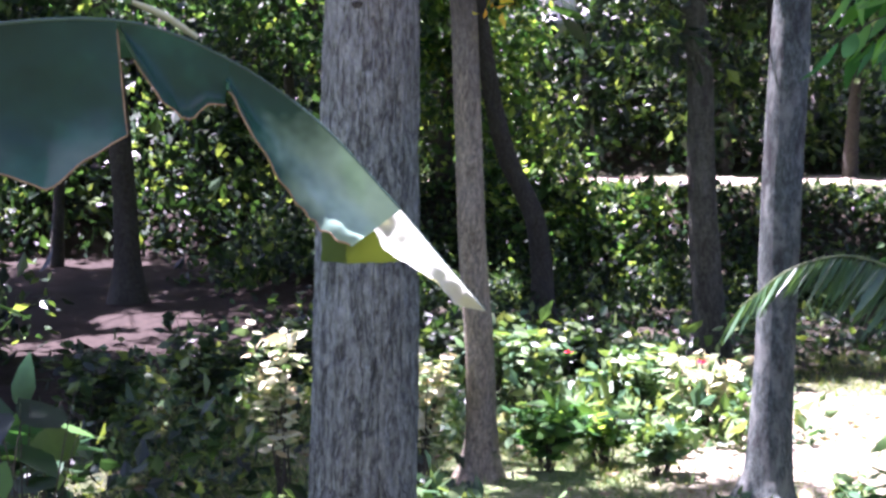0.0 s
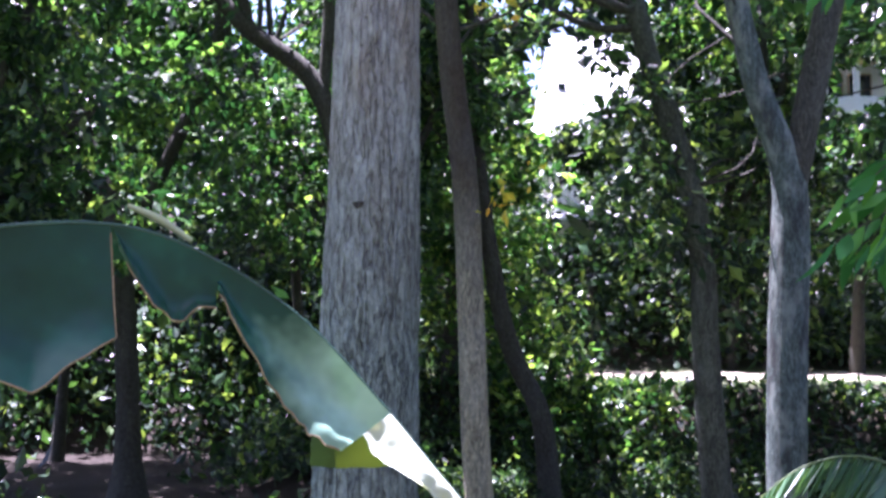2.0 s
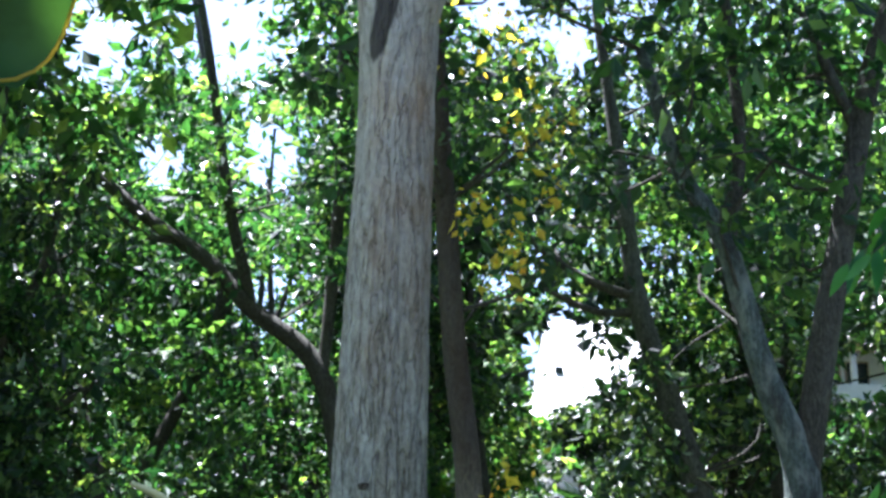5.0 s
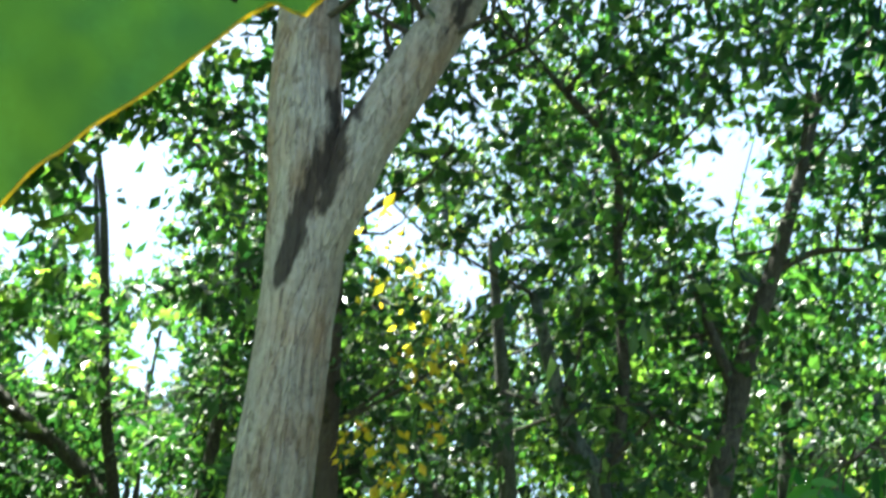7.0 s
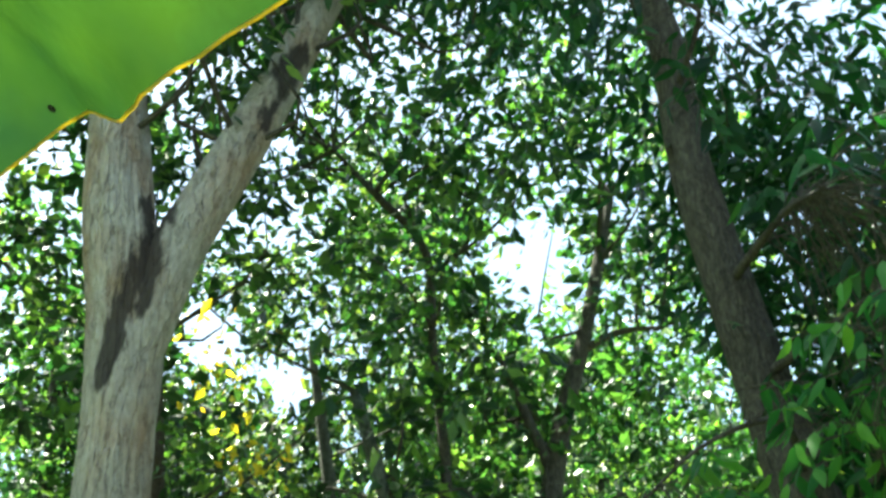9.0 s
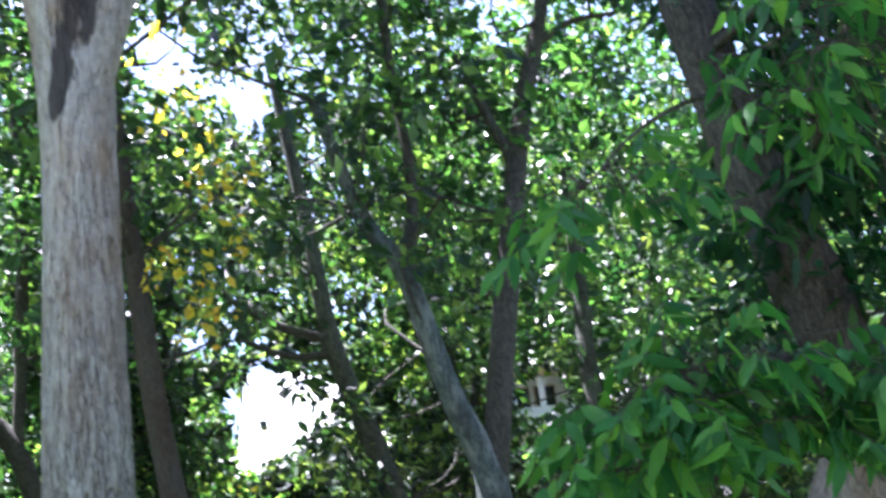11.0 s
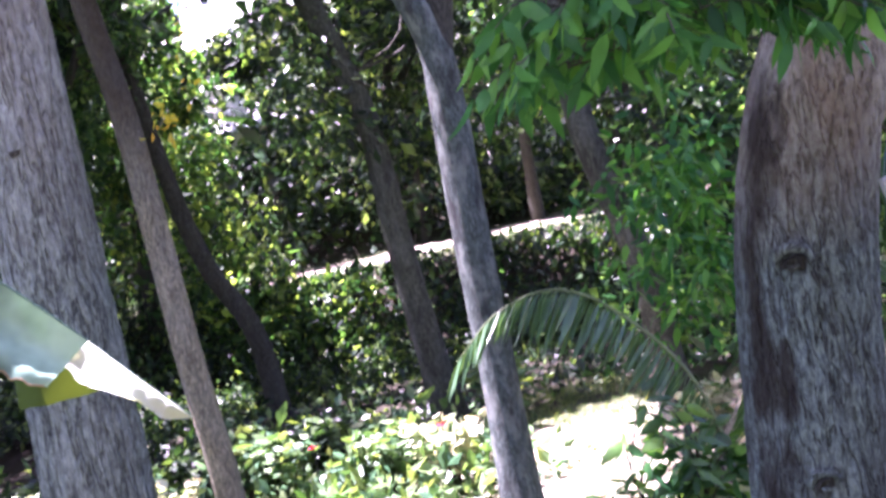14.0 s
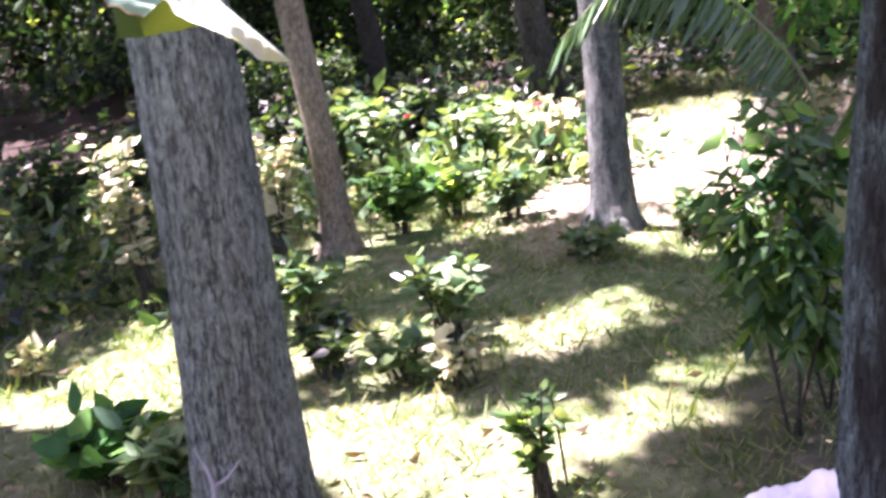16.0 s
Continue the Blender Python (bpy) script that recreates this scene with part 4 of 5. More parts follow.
undergrowth("bank_bushes", "dark bushes on the shaded bank below the road", 61, (-1, 16), (23.9, 27.0), 270, 0.75, LEAF_DEEP, 0.17, 75, 0.34)
undergrowth("hillside_bushes", "tangled leafy bushes above the road", 62, (-16, 22), (32.6, 40), 280, 4.0, LEAF_DEEP, 0.3, 130, 0.7)
undergrowth("far_bushes", "tangled leafy bushes up the hill", 63, (-30, 40), (42, 75), 260, 8.0, LEAF_WOOD, 0.5, 130, 1.5)
undergrowth("shade_bushes", "dark bushes under the trees", 64, (-14, -6.4), (13, 19), 50, 2.4, LEAF_DEEP, 0.2, 130)
undergrowth("shade_bushes", "dark bushes along the garden's side", 65, (7.5, 15), (10, 20), 60, 2.6, LEAF_WOOD, 0.2, 130)
undergrowth("shade_bushes", "dark bushes behind the earth clearing", 66, (-15, -2), (35.5, 39), 70, 3.2, LEAF_DEEP, 0.22, 120, 0.7)
undergrowth("shade_bushes", "dark bushes at the foot of the bank", 72, (-4.4, -0.6), (24.5, 33), 46, 2.0, LEAF_DEEP, 0.22, 110, 0.6)
undergrowth("lime_bushes", "sunlit yellow-green bushes beside the road", 67, (0.3, 4.2), (25.0, 27.2), 26, 2.2, LEAF_LIME, 0.2, 110)
undergrowth("hedge", "low dark hedge along the path's far edge", 68, (-1.5, 12), (23.3, 23.9), 90, 0.55, LEAF_DEEP, 0.12, 120, 0.2)

undergrowth("bed_plants", "low mixed leafy plants between the shrubs", 69, (-3.8, 3.9), (12.6, 17.0), 120, 0.55, LEAF_SHRUB, 0.17, 34, 0.26)
undergrowth("bed_plants", "low dark plants on the shaded earth before the bank", 73, (-2.5, 7.0), (17.0, 22.4), 90, 0.35, LEAF_DEEP, 0.15, 40, 0.32)
undergrowth("bed_plants", "low mixed leafy plants in the shade", 70, (-4.2, 0.2), (9.8, 13.0), 34, 0.4, LEAF_DEEP, 0.15, 30, 0.25)

shrub("banana_plant", "distant banana plant before the white house", (3.75, 34.3), 601, 5.2, 0.7, LEAF_DEEP, 1.3, 5, 3, width=0.3, droop=0.1, category="banana plant")
rng_gold = np.random.default_rng(77)
for c, r, k in (((0.53, 10.6, 6.15), 0.15, 30), ((0.9, 10.6, 6.75), 0.1, 12), ((0.2, 10.6, 6.5), 0.12, 14), ((0.43, 10.2, 8.1), 0.26, 44), ((0.5, 10.8, 4.3), 0.13, 10), ((0.75, 10.7, 4.9), 0.12, 4), ((0.68, 10.6, 7.3), 0.18, 26)):
    k *= 2
    q = np.array(c) + rng_gold.normal(size=(k, 3)) * (r * 0.95, 0.2, r * 1.25)
    me = kites("yellow_sprays", q, unit(rng_gold.normal(size=q.shape) - (0, 0, 0.6)), 0.095, LEAF_GOLD, rng_gold)
    under(tagged(new("yellow_sprays", me), "yellow and orange turning leaves", kind="stuff"), T_THIN)


# ---- lawn ----
def grass():
    rng = np.random.default_rng(8)
    c = np.stack([rng.uniform(-3.6, 6.5, 9000), rng.uniform(5.0, 18, 9000)], 1)
    idx = np.repeat(np.arange(len(c)), 14)
    p2 = c[idx] + rng.normal(size=(len(idx), 2)) * 0.1
    p2 = p2[rng.random(len(p2)) > sun_pale_lawn(p2[:, 0], p2[:, 1]) * 1.15]
    p = np.column_stack([p2, height(p2[:, 0], p2[:, 1]) - 0.045])
    d = unit(rng.normal(size=p.shape) * (0.75, 0.75, 0.2) + (0, 0, 0.7))
    tall = 0.075 + 0.06 * rng.random(len(p2)) ** 4
    tagged(new("grass", kites("grass", p, d, tall, GRASS, rng, 0.09, 0.1)), "short uneven grass of the lawn", "grass", kind="stuff")
    m = 1800
    q = np.column_stack([rng.uniform(-3, 6.5, m), rng.uniform(4.6, 15, m), np.zeros(m)])
    q[:, 2] = height(q[:, 0], q[:, 1]) + rng.uniform(0.0, 0.05, m)
    e = unit(rng.normal(size=q.shape) * (1, 1, 0.15))
    tagged(new("leaf_litter", kites("leaf_litter", q, e, 0.075, LEAF_DRY, rng, 0.5)), "dry brown fallen leaves on the lawn", "leaf litter", kind="stuff")


grass()


# ---- banana plant beside the viewer ----
def banana_mat(name, top, glow, share, sunlit_end=False):
    m, n, l, p = base(name, 0.4, 0.22)
    a = tex_noise(n, l, 3.0, detail=4)
    c = ramp(n, [(0.3, [x * 0.6 for x in top]), (0.5, top), (0.62, [x * 1.7 for x in top])])
    l.new(a.outputs["Fac"], c.inputs[0])
    at = n.new("ShaderNodeAttribute")
    at.attribute_name = "vein"
    # paints the sun on the outer part of the blade as paler green
    if sunlit_end:
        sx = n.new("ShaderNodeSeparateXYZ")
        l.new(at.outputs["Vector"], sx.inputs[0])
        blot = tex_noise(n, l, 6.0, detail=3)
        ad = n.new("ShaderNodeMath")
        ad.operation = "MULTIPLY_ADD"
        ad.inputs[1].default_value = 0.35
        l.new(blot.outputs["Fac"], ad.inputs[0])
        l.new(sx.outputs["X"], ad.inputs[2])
        mottle = ramp(n, [(0.77, (0, 0, 0)), (0.95, (1, 1, 1))])
        l.new(ad.outputs[0], mottle.inputs[0])
        sun_mix = n.new("ShaderNodeMixRGB")
        sun_mix.inputs[2].default_value = (0.25, 0.42, 0.3, 1)
        l.new(mottle.outputs[0], sun_mix.inputs[0])
        l.new(c.outputs[0], sun_mix.inputs[1])
        l.new(sun_mix.outputs[0], p.inputs["Base Color"])
    else:
        l.new(c.outputs[0], p.inputs["Base Color"])
    w = n.new("ShaderNodeTexWave")
    w.inputs["Scale"].default_value = 40
    w.inputs["Distortion"].default_value = 0.6
    l.new(at.outputs["Vector"], w.inputs["Vector"])
    b = n.new("ShaderNodeBump")
    b.inputs["Strength"].default_value, b.inputs["Distance"].default_value = 0.006, 0.002
    l.new(w.outputs["Fac"], b.inputs["Height"])
    cr = tex_noise(n, l, 7.0, detail=2)
    b2 = n.new("ShaderNodeBump")
    b2.inputs["Strength"].default_value, b2.inputs["Distance"].default_value = 0.5, 0.03
    l.new(cr.outputs["Fac"], b2.inputs["Height"])
    l.new(b.outputs[0], b2.inputs["Normal"])
    l.new(b2.outputs[0], p.inputs["Normal"])
    tr = n.new("ShaderNodeBsdfTranslucent")
    thick = n.new("ShaderNodeTexNoise")
    thick.inputs["Scale"].default_value, thick.inputs["Detail"].default_value = 9.0, 5
    l.new(at.outputs["Vector"], thick.inputs["Vector"])
    soft = tex_noise(n, l, 1.6, detail=3)
    both = n.new("ShaderNodeMixRGB")
    both.inputs[0].default_value = 0.82
    l.new(thick.outputs["Fac"], both.inputs[1])
    l.new(soft.outputs["Fac"], both.inputs[2])
    g = ramp(n, [(0.36, [glow[0] * 0.35, glow[1] * 0.55, glow[2] * 1.5]), (0.5, glow), (0.66, [glow[0] * 1.8, glow[1] * 1.5, glow[2]])])
    l.new(both.outputs[0], g.inputs[0])
    l.new(g.outputs[0], tr.inputs["Color"])
    mx = n.new("ShaderNodeMixShader")
    mx.inputs[0].default_value = share
    l.new(p.outputs[0], mx.inputs[1])
    l.new(tr.outputs[0], mx.inputs[2])
    l.new(mx.outputs[0], n["Material Output"].inputs["Surface"])
    return m


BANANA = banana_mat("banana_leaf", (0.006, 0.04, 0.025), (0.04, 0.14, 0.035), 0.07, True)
# copies of the leaf toned for sunlight coming through the blade
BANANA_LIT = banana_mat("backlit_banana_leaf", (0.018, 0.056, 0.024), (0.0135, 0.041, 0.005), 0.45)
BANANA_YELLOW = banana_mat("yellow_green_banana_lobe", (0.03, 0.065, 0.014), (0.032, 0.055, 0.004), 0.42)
DRY_RIM = plain_mat("dried_leaf_edge", (0.16, 0.12, 0.06), 0.8, 0.4, 20)
MIDRIB = plain_mat("pale_midrib", (0.34, 0.4, 0.2), 0.5, 0.15)
PSEUDOSTEM = plain_mat("banana_stem", (0.2, 0.24, 0.1), 0.6, 0.4, 5, 0.3, (1, 1, 0.2))
BACKLIT_RIM = leaf_mat("backlit_leaf_rim", [(0.4, 0.36, 0.06), (0.5, 0.44, 0.1)], 0.6, 0.5, glow=(1.3, 1.2, 0.6))
RIB_GREEN = plain_mat("green_midrib", (0.02, 0.06, 0.045), 0.45, 0.2)


def blade_half(name, mid, hang, parent, a, b, width, label="", sag=0.12, n=40, m=9, ripple=0.012, seed=0, skin=None, torn=0.035):
    """One torn lobe of a banana leaf: from a to b along the midrib, hanging along the given vectors, width(s) metres deep."""
    ss = np.linspace(a, b, n)
    M, Hv = spline(mid, 4000), unit(spline(hang, 4000))
    i = np.clip((ss * 3999).round().astype(int), 0, 3999)
    base_line, hv = M[i], Hv[i]
    tan = unit(np.gradient(M, axis=0))[i]
    nor = unit(np.cross(tan, hv))
    us = np.linspace(0, 1, m)
    wid = np.array([width(s) for s in ss])
    rag = np.array([noise.noise(Vector((s * 38 + seed, 1.3, 0))) for s in ss]) * torn
    even = wid.copy()
    wid = np.maximum(wid * (1 + rag * 2), 0.004)
    v = []
    for k, u in enumerate(us):
        rip = ripple * 2.5 * np.array([noise.noise(Vector((s * 9 + seed, u * 2, 0))) for s in ss]) * u
        v.append(base_line + hv * (wid * u)[:, None] + nor * (sag * even * math.sin(u * math.pi * 0.8) + rip)[:, None])
    v = np.stack(v, 1).reshape(-1, 3)
    ii, jj = np.meshgrid(np.arange(n - 1), np.arange(m - 1), indexing="ij")
    q = ii * m + jj
    quads = np.stack([q, q + 1, q + m + 1, q + m], -1).reshape(-1, 4)
    me = raw_mesh(name, v, quads, skin or BANANA, True)
    at = me.attributes.new("vein", "FLOAT_VECTOR", "POINT")
    vv = np.zeros((n, m, 3), np.float32)
    vv[..., 0] = ss[:, None]
    at.data.foreach_set("vector", vv.ravel())
    return part(name, me, parent, label)


# dry leaf tip, paled further to paint direct sun on it
BANANA_PALE = banana_mat("sunlit_dry_leaf_tip", (0.42, 0.48, 0.36), (0.3, 0.36, 0.14), 0.25)


def lerp_w(*pts):
    xs, ys = zip(*pts)
    return lambda s: float(np.interp(s, xs, ys))


def build_banana():
    t, mid, near, far, line = banana_plant_parts()
    rib = part("midrib", limb_mesh("midrib", [(*q[:3], q[3] * 0.35) for q in line], RIB_GREEN, 60, 8), t, "green midrib of the arching leaf")
    w = lerp_w((0.1, 0.1), (0.2, 0.27), (0.25, 0.3), (0.298, 0.345), (0.345, 0.255), (0.352, 0.2), (0.356, 0.07), (0.364, 0.06), (0.369, 0.13), (0.42, 0.17), (0.47, 0.12), (0.487, 0.085),
               (0.505, 0.075), (0.513, 0.1), (0.535, 0.135), (0.58, 0.165), (0.625, 0.178), (0.7, 0.17), (0.765, 0.14))
    first = [(0.0, -0.35, -1), (-0.05, -0.35, -1), (0.0, -0.35, -1), (0.2, -0.38, -1)] + [(0.22, -0.4, -1)] * 5
    second = [(0.3, -0.38, -1)] * 3 + [(0.42, -0.36, -1), (0.0, -0.4, -1)] + [(0.1, -0.4, -1)] * 4
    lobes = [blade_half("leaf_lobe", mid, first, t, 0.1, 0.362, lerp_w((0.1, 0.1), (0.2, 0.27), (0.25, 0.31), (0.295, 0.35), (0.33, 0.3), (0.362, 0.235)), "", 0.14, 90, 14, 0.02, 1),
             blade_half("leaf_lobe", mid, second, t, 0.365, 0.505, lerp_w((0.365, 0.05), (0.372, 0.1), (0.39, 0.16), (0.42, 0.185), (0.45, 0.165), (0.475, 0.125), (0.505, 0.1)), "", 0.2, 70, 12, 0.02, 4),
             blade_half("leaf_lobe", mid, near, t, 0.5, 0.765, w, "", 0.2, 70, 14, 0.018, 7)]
    for lobe, n, m, lo, hi in zip(lobes, (90, 70, 70), (14, 12, 14), (30, 2, 0), (90, 70, 70)):
        rim = np.array([v.co for v in lobe.data.vertices]).reshape(n, m, 3)
        edge = np.vstack([rim[lo:hi, -1], rim[-1, ::-1]]) if lobe is lobes[0] else rim[lo:hi, -1]
        part("dry_margin", limb_mesh("dry_margin", [(*q, 0.0016 + 0.0022 * abs(noise.noise(Vector((k * 0.4, n, 0))))) for k, q in enumerate(edge[::2])], DRY_RIM, 110, 6), lobe, "brown dried torn edge")
    blade_half("leaf_lobe", mid, near, t, 0.765, 1.0, lerp_w((0.765, 0.09), (0.8, 0.105), (0.86, 0.1), (0.9, 0.07), (0.95, 0.055), (0.98, 0.03), (1.0, 0.008)), "dried pale leaf tip, made paler for the sun on it", -0.16, 50, 8, 0.016, 9, BANANA_PALE, 0.06)
    wf = lerp_w((0.1, 0.1), (0.25, 0.3), (0.5, 0.28), (0.7, 0.2), (0.78, 0.17), (0.9, 0.03), (1.0, 0.01))
    blade_half("leaf_lobe", mid, far, t, 0.1, 0.66, wf, "", 0.1, 60, 10, 0.012, 12)
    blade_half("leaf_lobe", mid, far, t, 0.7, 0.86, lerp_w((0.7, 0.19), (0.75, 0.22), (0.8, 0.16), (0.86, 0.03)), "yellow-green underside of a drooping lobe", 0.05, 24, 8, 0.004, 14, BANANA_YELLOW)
    part("leaf_stub", limb_mesh("leaf_stub", [(-0.665, 2.75, 3.39, 0.006), (-0.6, 2.76, 3.362, 0.009), (-0.53, 2.77, 3.315, 0.007)], MIDRIB, 10, 8), t, "pale curled leaf edge")
    # the leaf overhead
    mid2 = [(-1.5, 2.35, 2.75), (-1.72, 2.75, 4.0), (-1.56, 3.17, 4.81), (-1.38, 2.97, 5.09), (-1.06, 2.79, 5.32), (-0.8, 2.55, 5.43), (-0.68, 2.36, 5.33), (-0.57, 2.05, 5.27), (-0.23, 1.68, 5.27)]
    low, high = [(0.743, 0.299, -0.599)] * 9, [(-0.6, -0.5, 0.3)] * 9
    part("midrib", limb_mesh("midrib", [(*p, r) for p, r in zip(mid2, (0.024, 0.02, 0.017, 0.015, 0.013, 0.012, 0.01, 0.008, 0.004))], MIDRIB, 50, 8), t)
    w2 = lerp_w((0.2, 0.12), (0.245, 0.5), (0.3, 0.55), (0.7, 0.55), (0.735, 0.585), (0.75, 0.575), (0.9, 0.6), (1.0, 0.57))
    blade = blade_half("leaf_lobe", mid2, low, t, 0.21, 0.995, w2, "backlit yellow-green leaf blade overhead", 0.03, 90, 12, 0.008, 21, BANANA_LIT, 0.008)
    rim = np.array([v.co for v in blade.data.vertices]).reshape(90, 12, 3)[:, -1]
    # yellow tube along the blade's edge stands in for its backlit glow
    part("leaf_margin", limb_mesh("leaf_margin", [(*q, 0.0055) for q in rim[::3]], BACKLIT_RIM, 60, 6), t, "thin yellow edge painting the leaf's backlit rim")
    spot = [Vector((-0.44, 2.68, 5.11)) + Vector((0.012 * math.cos(a), 0.009 * math.sin(a), -0.006 * math.cos(a) - 0.003 * math.sin(a))) for a in np.linspace(0, 5.6, 9)]
    bm = bmesh.new()
    cap = bmesh.ops.extrude_face_region(bm, geom=[bm.faces.new([bm.verts.new(q) for q in spot])])
    bmesh.ops.translate(bm, vec=(0, 0, 0.004), verts=[g for g in cap["geom"] if isinstance(g, bmesh.types.BMVert)])
    me = bpy.data.meshes.new("blemish")
    bm.to_mesh(me)
    bm.free()
    me.materials.append(BARK_STAIN)
    part("blemish", me, t, "small dark spot on the leaf blade")
    blade_half("leaf_lobe", mid2, high, t, 0.2, 0.97, lerp_w((0.2, 0.1), (0.35, 0.4), (0.8, 0.4), (1.0, 0.2)), "", 0.05, 50, 8, 0.01, 25)


def banana_plant_parts():
    t = thing("banana_plant", "banana plant with torn arching dark green leaves", "banana plant", (-1.55, 2.3, 0))
    part("stem", limb_mesh("stem", [(-1.55, 2.3, -0.05, 0.14), (-1.54, 2.3, 0.8, 0.12), (-1.52, 2.32, 1.8, 0.1), (-1.5, 2.35, 2.9, 0.06)], PSEUDOSTEM, 30, 18, 0.02, 3.0), t)
    mid = [(-1.5, 2.35, 2.75), (-1.15, 2.48, 3.26), (-0.88, 2.54, 3.325), (-0.64, 2.61, 3.335), (-0.45, 2.66, 3.265), (-0.27, 2.69, 3.14), (-0.105, 2.70, 2.965), (0.0, 2.69, 2.84), (0.09, 2.68, 2.735)]
    near = [(0.0, -0.35, -1)] * 3 + [(0.06, -0.4, -1), (0.1, -0.4, -1), (-0.12, -0.45, -1), (-0.7, -0.45, -0.55), (-0.45, -0.85, -0.3), (-0.4, -0.85, -0.25)]
    far = [(0.1, 0.9, -0.25)] * 4 + [(0.0, 0.9, -0.4), (-0.2, 0.8, -0.6), (-0.6, 0.3, -0.5), (-0.6, 0.4, -0.4), (-0.4, 0.5, -0.4)]
    line = [(*p, r) for p, r in zip(mid, (0.022, 0.016, 0.012, 0.01, 0.008, 0.007, 0.005, 0.004, 0.002))]
    return t, mid, near, far, line


build_banana()


def side_banana():
    t = thing("banana_plant", "banana plant with broad drooping leaves behind the thick tree", "banana plant", (6.3, 8.6, 0))
    part("stem", limb_mesh("stem", [(6.3, 8.6, -0.05, 0.13), (6.3, 8.58, 0.9, 0.11), (6.28, 8.5, 2.0, 0.07), (6.25, 8.4, 2.4, 0.04)], PSEUDOSTEM, 24, 16, 0.02, 5.0), t)
    for k, (line, hang, wide) in enumerate(([[(6.26, 8.42, 2.3), (6.1, 8.15, 2.82), (5.75, 8.0, 2.84), (5.42, 8.0, 2.52), (5.2, 8.0, 2.05)], (-0.1, -0.5, -1), 0.36],
                                            [[(6.26, 8.42, 2.3), (5.5, 7.7, 3.2), (4.8, 6.9, 3.15), (4.35, 6.55, 2.75), (4.25, 6.5, 2.2)], (-0.2, -0.3, -1), 0.24])):
        part("midrib", limb_mesh("midrib", [(*p, r) for p, r in zip(line, np.linspace(0.014, 0.003, len(line)))], RIB_GREEN, 30, 8), t)
        w = lerp_w((0.1, 0.05), (0.3, wide), (0.75, wide * 0.9), (1.0, 0.02))
        blade_half("leaf_lobe", line, [hang] * len(line), t, 0.12, 0.99, w, "", 0.12, 50, 9, 0.012, 31 + k, BANANA_LIT)
        blade_half("leaf_lobe", line, [(-hang[0], 0.9, -0.5)] * len(line), t, 0.12, 0.99, w, "", 0.12, 50, 9, 0.012, 41 + k, BANANA_LIT)


side_banana()


# ---- leafy branches of the thick tree ----
def spray(rng, foot, way, leaflets, size):
    """One compound leaf: a stalk with paired drooping leaflets."""
    tip = foot + way * size * 2.4 - np.array([0, 0, size * 0.8])
    s = spline([foot, (foot + tip) / 2 + np.array([0, 0, size * 0.35]), tip], leaflets + 2)
    side = unit(np.cross(way, (0, 0, 1.0)))
    ps, ds = [], []
    for k in range(2, leaflets + 2):
        sg = 1 if k % 2 else -1
        out = unit(side * sg * rng.uniform(0.4, 1.0) + way * rng.uniform(0.2, 0.6) + np.array([0, 0, -rng.uniform(0.5, 1.1)]))
        ps.append(s[k])
        ds.append(out)
    return [(*s[0], 0.004), (*s[len(s) // 2], 0.003), (*s[-1], 0.0015)], ps, ds


def leafy_branch(seed, line, groups, size, label="", leaf=None):
    """A bough of the thick tree; groups are (centre, radii, compound leaves)."""
    rng = np.random.default_rng(seed)
    part("bough", limb_mesh("bough", [(*p[:3], p[3] * 0.55) for p in line], BARK_DARK, 20, 8), T_NEAR, label)
    path = spline([p[:3] for p in line], 40)
    lines, ps, ds = [], [], []
    for centre, radii, count in groups:
        c = np.array(centre) + rng.uniform(-1, 1, (count, 3)) * np.array(radii)
        for q in c:
            foot = path[np.argmin(np.linalg.norm(path - q, axis=1))]
            lines.append([(*foot, 0.004), (*((foot + q) / 2 + np.array([0, 0, 0.06])), 0.003), (*q, 0.002)])
            way = unit(np.array([q[0] - foot[0] + rng.normal() * 0.25, q[1] - foot[1] + rng.normal() * 0.25 - 0.1, 0.05]))
            ln, p, d = spray(rng, q, way, rng.integers(6, 10), size)
            lines.append(ln)
            ps += p
            ds += d
    tagged(part("branchwork", many_tubes("branchwork", lines, BARK_DARK), T_NEAR), kind="stuff")
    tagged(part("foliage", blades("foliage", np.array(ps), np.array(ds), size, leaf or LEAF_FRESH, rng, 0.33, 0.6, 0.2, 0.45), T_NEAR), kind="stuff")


leafy_branch(71, [(2.95, 4.7, 3.55, 0.05), (2.7, 4.4, 3.8, 0.035), (2.25, 4.05, 3.82, 0.022), (1.85, 4.0, 3.72, 0.01)],
             [((2.1, 3.95, 3.63), (0.43, 0.3, 0.18), 84), ((1.72, 4.0, 3.58), (0.16, 0.2, 0.14), 30), ((2.5, 3.95, 3.54), (0.2, 0.25, 0.12), 30)], 0.145, "low bough with bright drooping leaflets")
leafy_branch(72, [(2.78, 4.75, 5.0, 0.05), (2.4, 4.2, 5.0, 0.03), (1.9, 3.9, 4.75, 0.015), (1.6, 3.9, 4.5, 0.008)],
             [((1.65, 3.9, 4.48), (0.2, 0.2, 0.12), 12), ((1.52, 3.95, 4.35), (0.08, 0.15, 0.1), 6), ((2.3, 4.0, 4.9), (0.35, 0.3, 0.2), 12)], 0.13)
leafy_branch(73, [(2.9, 4.75, 4.6, 0.05), (2.8, 4.1, 4.9, 0.03), (2.5, 3.5, 4.85, 0.016), (2.3, 3.2, 4.7, 0.008)],
             [((2.5, 3.45, 4.75), (0.3, 0.25, 0.2), 20), ((2.7, 3.5, 4.3), (0.12, 0.12, 0.1), 4)], 0.13)
